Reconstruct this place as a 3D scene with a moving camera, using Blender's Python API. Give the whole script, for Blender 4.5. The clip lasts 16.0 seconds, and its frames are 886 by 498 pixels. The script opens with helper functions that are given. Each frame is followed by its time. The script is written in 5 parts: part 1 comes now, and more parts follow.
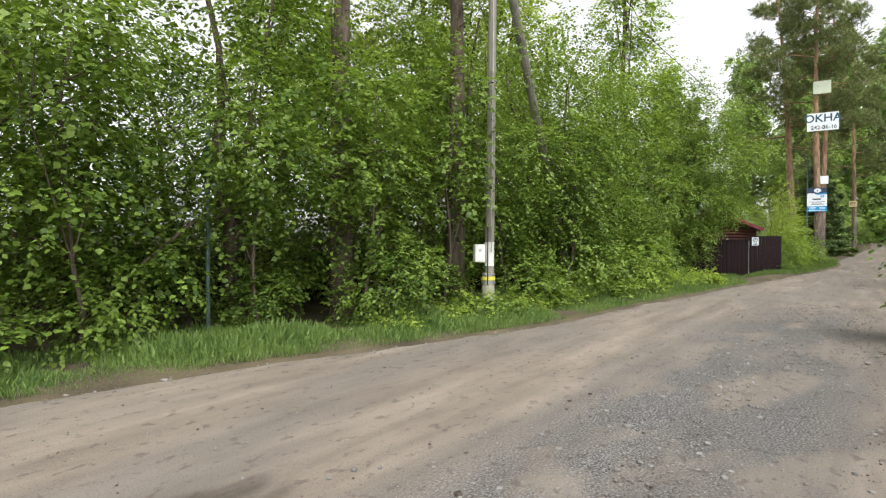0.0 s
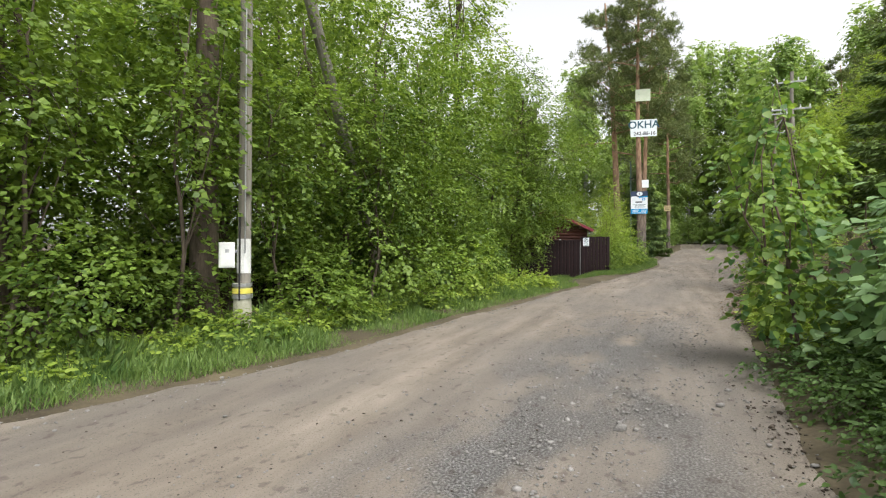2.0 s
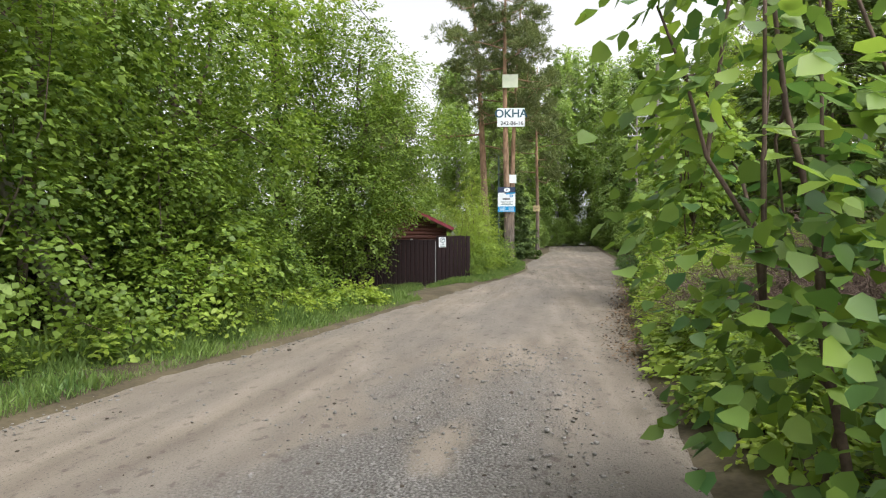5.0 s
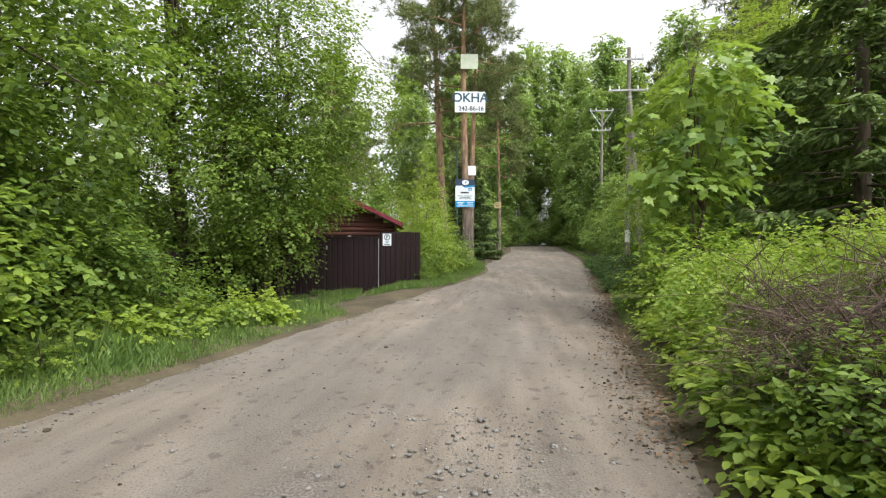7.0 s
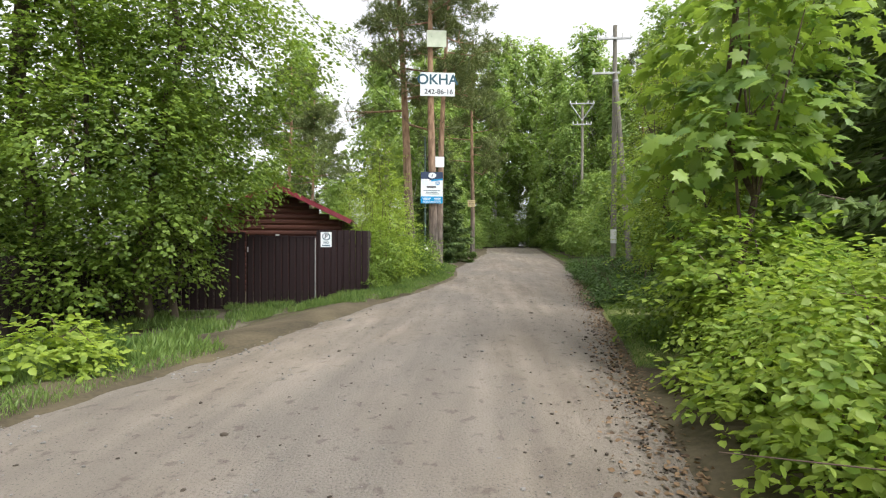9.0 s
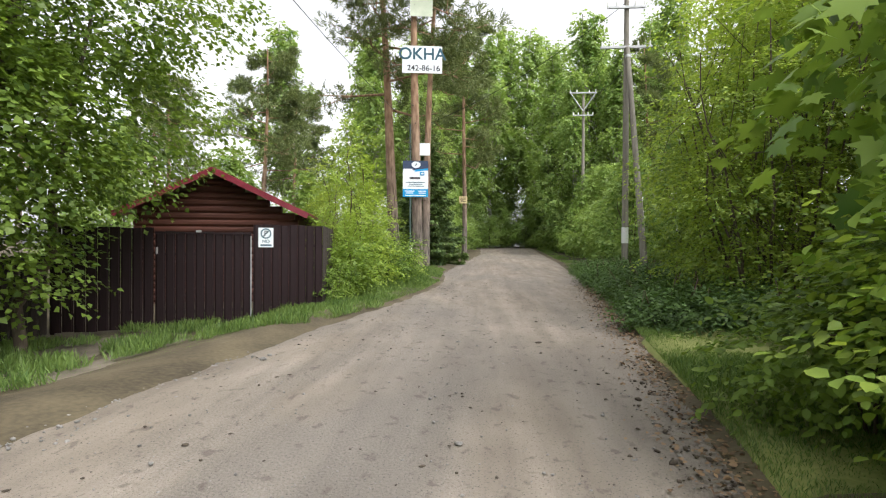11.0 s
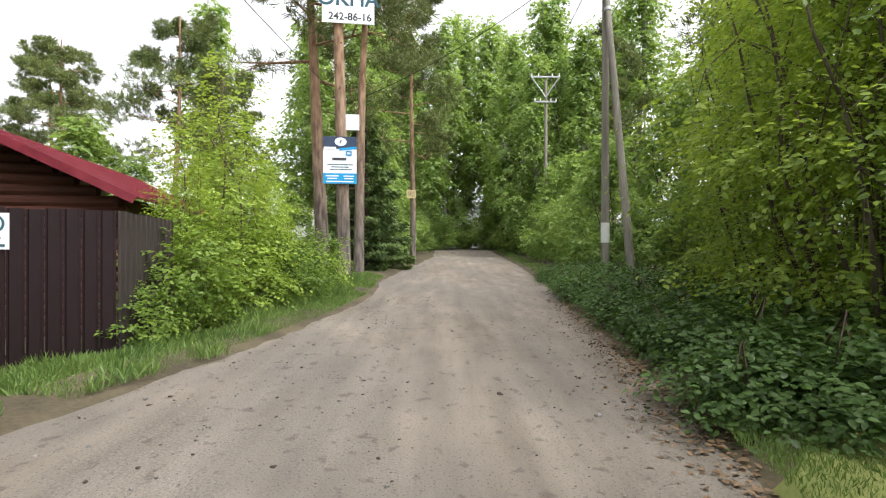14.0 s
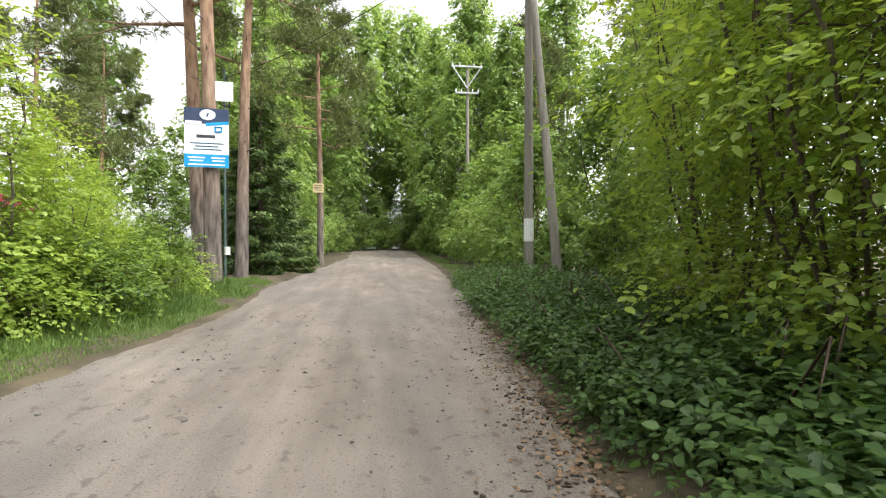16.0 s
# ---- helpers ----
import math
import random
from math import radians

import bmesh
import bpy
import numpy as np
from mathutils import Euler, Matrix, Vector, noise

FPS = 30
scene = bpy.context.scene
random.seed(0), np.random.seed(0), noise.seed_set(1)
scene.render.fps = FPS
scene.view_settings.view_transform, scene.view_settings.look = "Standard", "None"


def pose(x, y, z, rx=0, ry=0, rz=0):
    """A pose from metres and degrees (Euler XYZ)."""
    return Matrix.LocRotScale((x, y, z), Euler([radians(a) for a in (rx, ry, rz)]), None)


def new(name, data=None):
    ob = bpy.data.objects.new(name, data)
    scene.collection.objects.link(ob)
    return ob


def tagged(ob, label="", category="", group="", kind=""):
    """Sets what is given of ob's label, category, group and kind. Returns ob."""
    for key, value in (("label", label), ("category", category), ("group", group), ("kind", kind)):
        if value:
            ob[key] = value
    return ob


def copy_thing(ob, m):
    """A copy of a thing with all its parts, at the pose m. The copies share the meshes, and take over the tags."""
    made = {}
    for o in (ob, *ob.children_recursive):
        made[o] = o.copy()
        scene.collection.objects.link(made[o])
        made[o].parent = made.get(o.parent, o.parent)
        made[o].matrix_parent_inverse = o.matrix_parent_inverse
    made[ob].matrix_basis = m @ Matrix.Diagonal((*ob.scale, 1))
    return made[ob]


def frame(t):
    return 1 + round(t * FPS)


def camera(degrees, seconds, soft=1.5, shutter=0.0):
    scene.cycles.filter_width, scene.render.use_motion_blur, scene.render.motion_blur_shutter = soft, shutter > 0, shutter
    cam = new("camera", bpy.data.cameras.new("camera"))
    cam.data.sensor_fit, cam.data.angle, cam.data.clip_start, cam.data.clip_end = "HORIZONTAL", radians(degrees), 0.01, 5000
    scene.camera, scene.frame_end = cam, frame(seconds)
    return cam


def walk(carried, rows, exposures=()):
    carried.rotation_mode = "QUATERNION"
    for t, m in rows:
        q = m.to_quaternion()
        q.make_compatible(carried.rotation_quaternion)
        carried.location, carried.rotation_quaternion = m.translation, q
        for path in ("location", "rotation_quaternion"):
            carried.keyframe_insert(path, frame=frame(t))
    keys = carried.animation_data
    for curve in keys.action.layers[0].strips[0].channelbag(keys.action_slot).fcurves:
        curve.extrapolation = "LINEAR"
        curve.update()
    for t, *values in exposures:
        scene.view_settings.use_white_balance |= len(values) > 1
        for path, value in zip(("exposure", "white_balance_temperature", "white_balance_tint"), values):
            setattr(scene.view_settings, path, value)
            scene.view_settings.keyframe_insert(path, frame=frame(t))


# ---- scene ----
cam = camera(79.7, 16.0, soft=1.2)
METRES, EYE, TILT, LEAN, TURN = 25.0, 1.42, -0.8, 0.0, 0.0
ROWS = [
    (0.0, 0.0, 0.0, 0.0, 0.0, 0.0, -0.0),
    (0.5, 0.0159, 0.0324, -0.0019, -6.51, 0.09, 0.11),
    (1.0, 0.0323, 0.0605, -0.0011, -10.11, 0.21, 0.17),
    (1.5, 0.0514, 0.089, -0.0021, -12.31, 0.22, 0.19),
    (2.0, 0.0726, 0.1155, -0.0021, -15.15, 0.27, 0.24),
    (2.5, 0.0974, 0.1421, -0.003, -17.71, 0.27, 0.28),
    (3.0, 0.1191, 0.1693, -0.0025, -21.72, 0.35, 0.33),
    (3.5, 0.1427, 0.196, -0.0031, -22.87, 0.37, 0.35),
    (4.0, 0.1643, 0.2207, -0.0021, -24.87, 0.45, 0.43),
    (6.5, 0.2563, 0.3474, -0.0045, -30.73, 0.44, 0.19),
    (7.0, 0.2778, 0.3714, -0.0034, -32.04, 0.47, 0.26),
    (7.5, 0.3013, 0.3951, -0.0032, -32.93, 0.48, 0.26),
    (8.0, 0.3229, 0.4162, -0.0026, -34.13, 0.52, 0.32),
    (10.5, 0.4268, 0.5334, -0.0004, -34.52, 0.66, 0.23),
    (11.0, 0.4468, 0.5564, -0.0002, -34.88, 0.67, 0.27),
    (11.5, 0.467, 0.5807, -0.0002, -35.14, 0.68, 0.23),
    (12.0, 0.4857, 0.6027, 0.0005, -35.88, 0.72, 0.26),
    (12.5, 0.5057, 0.6257, 0.0003, -36.03, 0.73, 0.26),
    (13.0, 0.5253, 0.6475, 0.0004, -36.61, 0.74, 0.36),
    (13.5, 0.5487, 0.6682, 0.0011, -37.36, 0.75, 0.44),
    (14.0, 0.5717, 0.6845, 0.0016, -39.33, 0.84, 0.61),
    (14.5, 0.5967, 0.6989, 0.0016, -41.29, 0.82, 0.71),
    (15.0, 0.619, 0.711, 0.0022, -45.0, 0.89, 0.86),
    (15.5, 0.6383, 0.7261, 0.002, -46.27, 0.88, 0.82),
    (16.0, 0.6574, 0.7421, 0.002, -47.17, 0.81, 0.82),
]
walk(cam, [(t, pose(0, 0, EYE, TILT, LEAN, TURN) @ pose(METRES * x, METRES * y, METRES * z, 90 + pitch, roll, yaw)) for t, x, y, z, yaw, pitch, roll in ROWS],
     exposures=[(0, 1.06, 6500, 10), (4, 1.1, 6480, 10), (8, 1.2, 6450, 10), (12, 1.33, 6420, 11), (14, 1.41, 6420, 11), (16, 1.62, 6400, 11)])

# ---- light: bright overcast ----
world = bpy.data.worlds.new("overcast")
scene.world = world
world.use_nodes = True
wn, wl = world.node_tree.nodes, world.node_tree.links
sky = wn.new("ShaderNodeTexSky")
sky.sky_type, sky.sun_disc = "NISHITA", False
sky.sun_elevation, sky.sun_rotation = radians(58), radians(165)
sky.air_density, sky.dust_density = 1.0, 3.0
grey = wn.new("ShaderNodeHueSaturation")
grey.inputs["Saturation"].default_value = 0.08
wl.new(sky.outputs[0], grey.inputs["Color"])
wl.new(grey.outputs[0], wn["Background"].inputs["Color"])
wn["Background"].inputs["Strength"].default_value = 0.15
sun_data = bpy.data.lights.new("sun", "SUN")
sun_data.energy, sun_data.angle, sun_data.color = 1.9, radians(60), (1.0, 0.97, 0.92)
sun = new("sun", sun_data)
sun.rotation_euler = (radians(32), 0, radians(15))


# ---- materials ----
def nodes_of(name):
    m = bpy.data.materials.new(name)
    m.use_nodes = True
    return m, m.node_tree.nodes, m.node_tree.links, m.node_tree.nodes["Principled BSDF"]


def ramp(n, stops):
    r = n.new("ShaderNodeValToRGB")
    while len(r.color_ramp.elements) < len(stops):
        r.color_ramp.elements.new(0.5)
    for e, (p, c) in zip(r.color_ramp.elements, stops):
        e.position, e.color = p, (*c, 1)
    return r


def surface(name, a, b, scale=8.0, rough=0.85, metal=0.0, bump=0.3, fine=60.0, stretch=(1, 1, 1), spec=0.3):
    """Two tones at a coarse and a fine scale, with relief; object coordinates in metres."""
    m, n, l, p = nodes_of(name)
    tc, mp = n.new("ShaderNodeTexCoord"), n.new("ShaderNodeMapping")
    mp.inputs["Scale"].default_value = stretch
    l.new(tc.outputs["Object"], mp.inputs["Vector"])
    n1, n2 = n.new("ShaderNodeTexNoise"), n.new("ShaderNodeTexNoise")
    n1.inputs["Scale"].default_value, n1.inputs["Detail"].default_value = scale, 6
    n2.inputs["Scale"].default_value, n2.inputs["Detail"].default_value = fine, 4
    l.new(mp.outputs[0], n1.inputs["Vector"]), l.new(mp.outputs[0], n2.inputs["Vector"])
    add = n.new("ShaderNodeMath")
    add.operation = "MULTIPLY_ADD"
    l.new(n2.outputs[0], add.inputs[0])
    add.inputs[1].default_value = 0.5
    l.new(n1.outputs[0], add.inputs[2])
    r = ramp(n, [(0.5, a), (1.0, b)])
    l.new(add.outputs[0], r.inputs[0])
    l.new(r.outputs[0], p.inputs["Base Color"])
    p.inputs["Roughness"].default_value, p.inputs["Metallic"].default_value = rough, metal
    p.inputs["Specular IOR Level"].default_value = spec
    bp = n.new("ShaderNodeBump")
    bp.inputs["Strength"].default_value, bp.inputs["Distance"].default_value = bump, 0.02
    l.new(add.outputs[0], bp.inputs["Height"])
    l.new(bp.outputs[0], p.inputs["Normal"])
    return m


def leaf_material(name, dark, light, through_light=0.35, rough=0.5):
    """Leaves: every leaf its own tone, patches of crown differ, light passes through."""
    m, n, l, p = nodes_of(name)
    g, oi = n.new("ShaderNodeNewGeometry"), n.new("ShaderNodeObjectInfo")
    tc, ns = n.new("ShaderNodeTexCoord"), n.new("ShaderNodeTexNoise")
    ns.inputs["Scale"].default_value = 0.9
    l.new(tc.outputs["Object"], ns.inputs["Vector"])
    a1 = n.new("ShaderNodeMath")
    a1.operation = "MULTIPLY_ADD"
    l.new(g.outputs["Random Per Island"], a1.inputs[0])
    a1.inputs[1].default_value = 0.55
    l.new(ns.outputs[0], a1.inputs[2])
    a2 = n.new("ShaderNodeMath")
    a2.operation = "MULTIPLY_ADD"
    l.new(oi.outputs["Random"], a2.inputs[0])
    a2.inputs[1].default_value = 0.25
    l.new(a1.outputs[0], a2.inputs[2])
    r = ramp(n, [(0.45, dark), (1.0, light)])
    l.new(a2.outputs[0], r.inputs[0])
    l.new(r.outputs[0], p.inputs["Base Color"])
    p.inputs["Roughness"].default_value, p.inputs["Specular IOR Level"].default_value = rough, 0.35
    t, mix = n.new("ShaderNodeBsdfTranslucent"), n.new("ShaderNodeMixShader")
    warm = n.new("ShaderNodeMixRGB")
    warm.blend_type = "MULTIPLY"
    warm.inputs[0].default_value = 1.0
    warm.inputs[2].default_value = (1.45, 1.4, 0.95, 1)
    l.new(r.outputs[0], warm.inputs[1])
    l.new(warm.outputs[0], t.inputs["Color"])
    mix.inputs[0].default_value = through_light
    l.new(p.outputs[0], mix.inputs[1]), l.new(t.outputs[0], mix.inputs[2])
    l.new(mix.outputs[0], n["Material Output"].inputs["Surface"])
    return m


LEAF_HEDGE = leaf_material("lime_leaf", (0.033, 0.076, 0.014), (0.17, 0.255, 0.043), 0.42)
LEAF_BRIGHT = leaf_material("spring_leaf", (0.105, 0.20, 0.024), (0.26, 0.35, 0.06), 0.45)
# herb green, with the shade under the overhanging bushes put into the colour
LEAF_DARK = leaf_material("shaded_herb_leaf", (0.022, 0.055, 0.014), (0.078, 0.14, 0.034), 0.35)
LEAF_MIX = leaf_material("rowan_leaf", (0.075, 0.145, 0.026), (0.27, 0.36, 0.06), 0.5)
LEAF_BIG = leaf_material("knotweed_leaf", (0.07, 0.15, 0.064), (0.17, 0.27, 0.106), 0.3, 0.42)
LEAF_MAPLE = leaf_material("maple_leaf", (0.06, 0.14, 0.045), (0.21, 0.31, 0.055), 0.42, 0.45)
LEAF_BIRCH = leaf_material("birch_leaf", (0.085, 0.168, 0.04), (0.235, 0.33, 0.095), 0.46)
NEEDLE_PINE = leaf_material("pine_needle", (0.06, 0.09, 0.03), (0.15, 0.185, 0.06), 0.2, 0.6)
NEEDLE_SPRUCE = leaf_material("spruce_needle", (0.038, 0.075, 0.024), (0.12, 0.18, 0.045), 0.2, 0.6)
GRASS = leaf_material("grass_blade", (0.055, 0.115, 0.029), (0.16, 0.24, 0.064), 0.3)
LITTER = leaf_material("dead_leaf", (0.05, 0.03, 0.018), (0.20, 0.13, 0.075), 0.1, 0.8)
BARK = surface("grey_brown_bark", (0.045, 0.035, 0.026), (0.16, 0.125, 0.095), 6, 0.95, 0, 0.8, 40, (1, 1, 0.25))
BARK_BIRCH = surface("birch_bark", (0.12, 0.11, 0.10), (0.62, 0.60, 0.55), 3, 0.8, 0, 0.4, 14, (1, 1, 3))
BARK_TWIG = surface("dry_twig_bark", (0.06, 0.042, 0.034), (0.17, 0.12, 0.095), 6, 0.95, 0, 0.2, 40)
WOOD_POLE = surface("weathered_pole_wood", (0.13, 0.12, 0.10), (0.29, 0.27, 0.23), 5, 0.9, 0, 0.5, 50, (1, 1, 0.06))
CONCRETE = surface("pole_concrete", (0.26, 0.26, 0.19), (0.44, 0.43, 0.34), 5, 0.9, 0, 0.4, 60)
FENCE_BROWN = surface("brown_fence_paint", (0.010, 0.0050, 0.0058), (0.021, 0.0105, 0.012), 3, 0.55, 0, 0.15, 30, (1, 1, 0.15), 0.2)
FENCE_OLD = surface("old_dark_boards", (0.02, 0.015, 0.014), (0.055, 0.042, 0.038), 4, 0.8, 0, 0.4, 40, (1, 1, 0.1))
LOG = surface("stained_log", (0.040, 0.014, 0.010), (0.115, 0.042, 0.028), 4, 0.6, 0, 0.4, 30, (0.1, 1, 1))
ROOF_RED = surface("red_roof_metal", (0.12, 0.012, 0.022), (0.22, 0.03, 0.045), 4, 0.4, 0, 0.1, 40, spec=0.5)
ROOF_DARK = surface("dark_corrugated_roof", (0.03, 0.026, 0.024), (0.09, 0.08, 0.075), 4, 0.7, 0, 0.2, 40)
WALL_GREY = surface("grey_house_wall", (0.28, 0.29, 0.28), (0.40, 0.41, 0.39), 3, 0.8, 0, 0.2, 40)
WHITE_BOARD = surface("white_sign_board", (0.62, 0.68, 0.72), (0.78, 0.82, 0.84), 3, 0.45, 0, 0.03, 40)
PALE_BOARD = surface("pale_green_board", (0.52, 0.60, 0.44), (0.70, 0.74, 0.60), 3, 0.5, 0, 0.03, 40)
YELLOW_BOARD = surface("yellowed_board", (0.42, 0.34, 0.16), (0.58, 0.48, 0.27), 5, 0.6, 0, 0.05, 40)
INK_TEAL = surface("teal_lettering", (0.02, 0.07, 0.10), (0.035, 0.10, 0.14), 6, 0.5, 0, 0.02)
INK_BLACK = surface("black_lettering", (0.03, 0.03, 0.035), (0.07, 0.07, 0.08), 6, 0.5, 0, 0.02)
BLUE_PRINT = surface("sky_blue_print", (0.0, 0.22, 0.50), (0.02, 0.32, 0.62), 3, 0.4, 0, 0.02)
NAVY_PRINT = surface("navy_print", (0.02, 0.035, 0.075), (0.04, 0.06, 0.11), 3, 0.4, 0, 0.02)
STEEL = surface("galvanised_steel", (0.28, 0.29, 0.29), (0.45, 0.46, 0.46), 6, 0.45, 0.7, 0.1, 50)
GREEN_PIPE = surface("green_painted_pipe", (0.05, 0.085, 0.075), (0.11, 0.16, 0.145), 4, 0.5, 0, 0.1, 40)
BOX_WHITE = surface("meter_box_paint", (0.55, 0.56, 0.54), (0.72, 0.73, 0.70), 4, 0.5, 0, 0.05, 40)
LABEL_YELLOW = surface("yellow_pole_label", (0.50, 0.44, 0.05), (0.62, 0.56, 0.12), 6, 0.5, 0, 0.02)
RUBBER = surface("black_cable", (0.012, 0.012, 0.012), (0.03, 0.03, 0.03), 6, 0.6, 0, 0.05)
GLASS_DARK = surface("window_glass", (0.02, 0.025, 0.03), (0.05, 0.055, 0.06), 2, 0.06, 0, 0.0, spec=0.6)
STONE = surface("gravel_stone", (0.09, 0.085, 0.08), (0.27, 0.26, 0.245), 9, 0.9, 0, 0.3, 60)
CLOD = surface("dark_earth_clod", (0.03, 0.024, 0.018), (0.085, 0.068, 0.052), 9, 0.95, 0, 0.3, 60)


def pine_bark():
    """Grey plated bark low on the trunk, thin orange bark above."""
    m, n, l, p = nodes_of("pine_bark")
    tc, sep = n.new("ShaderNodeTexCoord"), n.new("ShaderNodeSeparateXYZ")
    l.new(tc.outputs["Object"], sep.inputs[0])
    mp, ns = n.new("ShaderNodeMapping"), n.new("ShaderNodeTexNoise")
    mp.inputs["Scale"].default_value = (1, 1, 0.22)
    l.new(tc.outputs["Object"], mp.inputs[0]), l.new(mp.outputs[0], ns.inputs["Vector"])
    ns.inputs["Scale"].default_value, ns.inputs["Detail"].default_value = 9, 7
    low = ramp(n, [(0.35, (0.05, 0.042, 0.036)), (0.7, (0.21, 0.175, 0.15))])
    high = ramp(n, [(0.35, (0.17, 0.095, 0.055)), (0.7, (0.40, 0.26, 0.16))])
    l.new(ns.outputs[0], low.inputs[0]), l.new(ns.outputs[0], high.inputs[0])
    rng = n.new("ShaderNodeMapRange")
    rng.inputs["From Min"].default_value, rng.inputs["From Max"].default_value = 1.5, 7.0
    l.new(sep.outputs["Z"], rng.inputs["Value"])
    mix = n.new("ShaderNodeMixRGB")
    l.new(rng.outputs[0], mix.inputs[0]), l.new(low.outputs[0], mix.inputs[1]), l.new(high.outputs[0], mix.inputs[2])
    l.new(mix.outputs[0], p.inputs["Base Color"])
    p.inputs["Roughness"].default_value = 0.9
    bp = n.new("ShaderNodeBump")
    bp.inputs["Strength"].default_value, bp.inputs["Distance"].default_value = 0.8, 0.03
    l.new(ns.outputs[0], bp.inputs["Height"]), l.new(bp.outputs[0], p.inputs["Normal"])
    return m


BARK_PINE = pine_bark()


def road_material():
    """Packed sandy road: tan wheel tracks, a grey gravelly middle, dark damp patches; the UV map holds metres along and across."""
    m, n, l, p = nodes_of("packed_sand_road")
    uvn, sep = n.new("ShaderNodeUVMap"), n.new("ShaderNodeSeparateXYZ")
    l.new(uvn.outputs[0], sep.inputs[0])

    def noise_at(scale, detail, stretch=(1, 1, 1)):
        mp, ns = n.new("ShaderNodeMapping"), n.new("ShaderNodeTexNoise")
        mp.inputs["Scale"].default_value = stretch
        l.new(uvn.outputs[0], mp.inputs[0]), l.new(mp.outputs[0], ns.inputs["Vector"])
        ns.inputs["Scale"].default_value, ns.inputs["Detail"].default_value = scale, detail
        return ns.outputs[0]

    def math_node(op, a, b, c=None):
        k = n.new("ShaderNodeMath")
        k.operation = op
        for i, v in enumerate((a, b, c)):
            if v is None:
                continue
            if isinstance(v, (int, float)):
                k.inputs[i].default_value = v
            else:
                l.new(v, k.inputs[i])
        return k.outputs[0]

    def mixed(fac, a, b):
        k = n.new("ShaderNodeMixRGB")
        l.new(fac, k.inputs[0]), l.new(a, k.inputs[1])
        if isinstance(b, tuple):
            k.inputs[2].default_value = (*b, 1)
        else:
            l.new(b, k.inputs[2])
        return k.outputs[0]

    def mask(value, lo, hi):
        k = n.new("ShaderNodeMapRange")
        k.interpolation_type = "SMOOTHSTEP"
        l.new(value, k.inputs["Value"])
        k.inputs["From Min"].default_value, k.inputs["From Max"].default_value = lo, hi
        return k.outputs[0]

    big, mid = noise_at(0.35, 5, (0.4, 1, 1)), noise_at(2.2, 6, (0.5, 1, 1))
    grit, grain = noise_at(48, 5), noise_at(150, 3)
    sand = ramp(n, [(0.36, (0.128, 0.107, 0.087)), (0.5, (0.19, 0.163, 0.134)), (0.64, (0.26, 0.225, 0.187))])
    streak = noise_at(3.2, 5, (0.10, 1, 1))
    l.new(math_node("MULTIPLY_ADD", mid, 0.3, math_node("MULTIPLY_ADD", streak, 0.45, math_node("MULTIPLY", big, 0.25))), sand.inputs[0])
    stone = ramp(n, [(0.34, (0.035, 0.034, 0.034)), (0.5, (0.13, 0.128, 0.126)), (0.68, (0.30, 0.295, 0.29))])
    l.new(grit, stone.inputs[0])
    # gravel spread along the middle, thinning out up the road
    across = math_node("ABSOLUTE", math_node("ADD", sep.outputs["Y"], 1.2), 0)
    band = math_node("SUBTRACT", 1.0, mask(across, 0.5, 1.8))
    near = math_node("SUBTRACT", 1.0, mask(sep.outputs["X"], 9.0, 17.0))
    patch = mask(noise_at(1.1, 5, (0.45, 1, 1)), 0.40, 0.56)
    gravel = math_node("MULTIPLY", math_node("MULTIPLY", band, patch), math_node("MULTIPLY_ADD", near, 0.8, 0.2))
    col = mixed(gravel, sand.outputs[0], stone.outputs[0])
    greyed = mask(noise_at(0.5, 4, (0.3, 1, 1)), 0.42, 0.62)
    col = mixed(math_node("MULTIPLY", greyed, 0.55), col, (0.135, 0.123, 0.112))
    pit = mask(noise_at(7.5, 8, (0.8, 1, 1)), 0.58, 0.68)
    col = mixed(math_node("MULTIPLY", pit, 0.5), col, (0.065, 0.052, 0.043))
    speck = mask(noise_at(60, 4), 0.58, 0.68)
    col = mixed(math_node("MULTIPLY", speck, 0.75), col, (0.06, 0.054, 0.048))
    # damp hollow beside the start
    dx = math_node("MULTIPLY", math_node("SUBTRACT", sep.outputs["X"], 0.9), 0.55)
    dy = math_node("ADD", sep.outputs["Y"], 3.1)
    far = math_node("SQRT", math_node("ADD", math_node("MULTIPLY", dx, dx), math_node("MULTIPLY", dy, dy)), 0)
    damp = math_node("SUBTRACT", 1.0, mask(math_node("MULTIPLY_ADD", mid, 0.8, far), 0.85, 1.15))
    col = mixed(math_node("MULTIPLY", damp, 0.85), col, (0.045, 0.037, 0.03))
    l.new(col, p.inputs["Base Color"])
    p.inputs["Roughness"].default_value, p.inputs["Specular IOR Level"].default_value = 0.92, 0.2
    h = math_node("MULTIPLY_ADD", grit, math_node("MULTIPLY_ADD", gravel, 1.2, 0.5), math_node("MULTIPLY_ADD", grain, 0.25, math_node("MULTIPLY", mid, 1.2)))
    bp = n.new("ShaderNodeBump")
    bp.inputs["Strength"].default_value, bp.inputs["Distance"].default_value = 0.9, 0.03
    l.new(h, bp.inputs["Height"]), l.new(bp.outputs[0], p.inputs["Normal"])
    return m


ROAD = road_material()
SOIL = surface("verge_soil", (0.04, 0.032, 0.02), (0.11, 0.09, 0.055), 1.2, 0.95, 0, 0.6, 22)
TURF = surface("mossy_turf", (0.09, 0.12, 0.03), (0.22, 0.23, 0.075), 1.3, 0.95, 0, 0.6, 22)
DRIVE = surface("driveway_earth", (0.095, 0.078, 0.060), (0.20, 0.17, 0.135), 1.8, 0.95, 0, 0.6, 30)

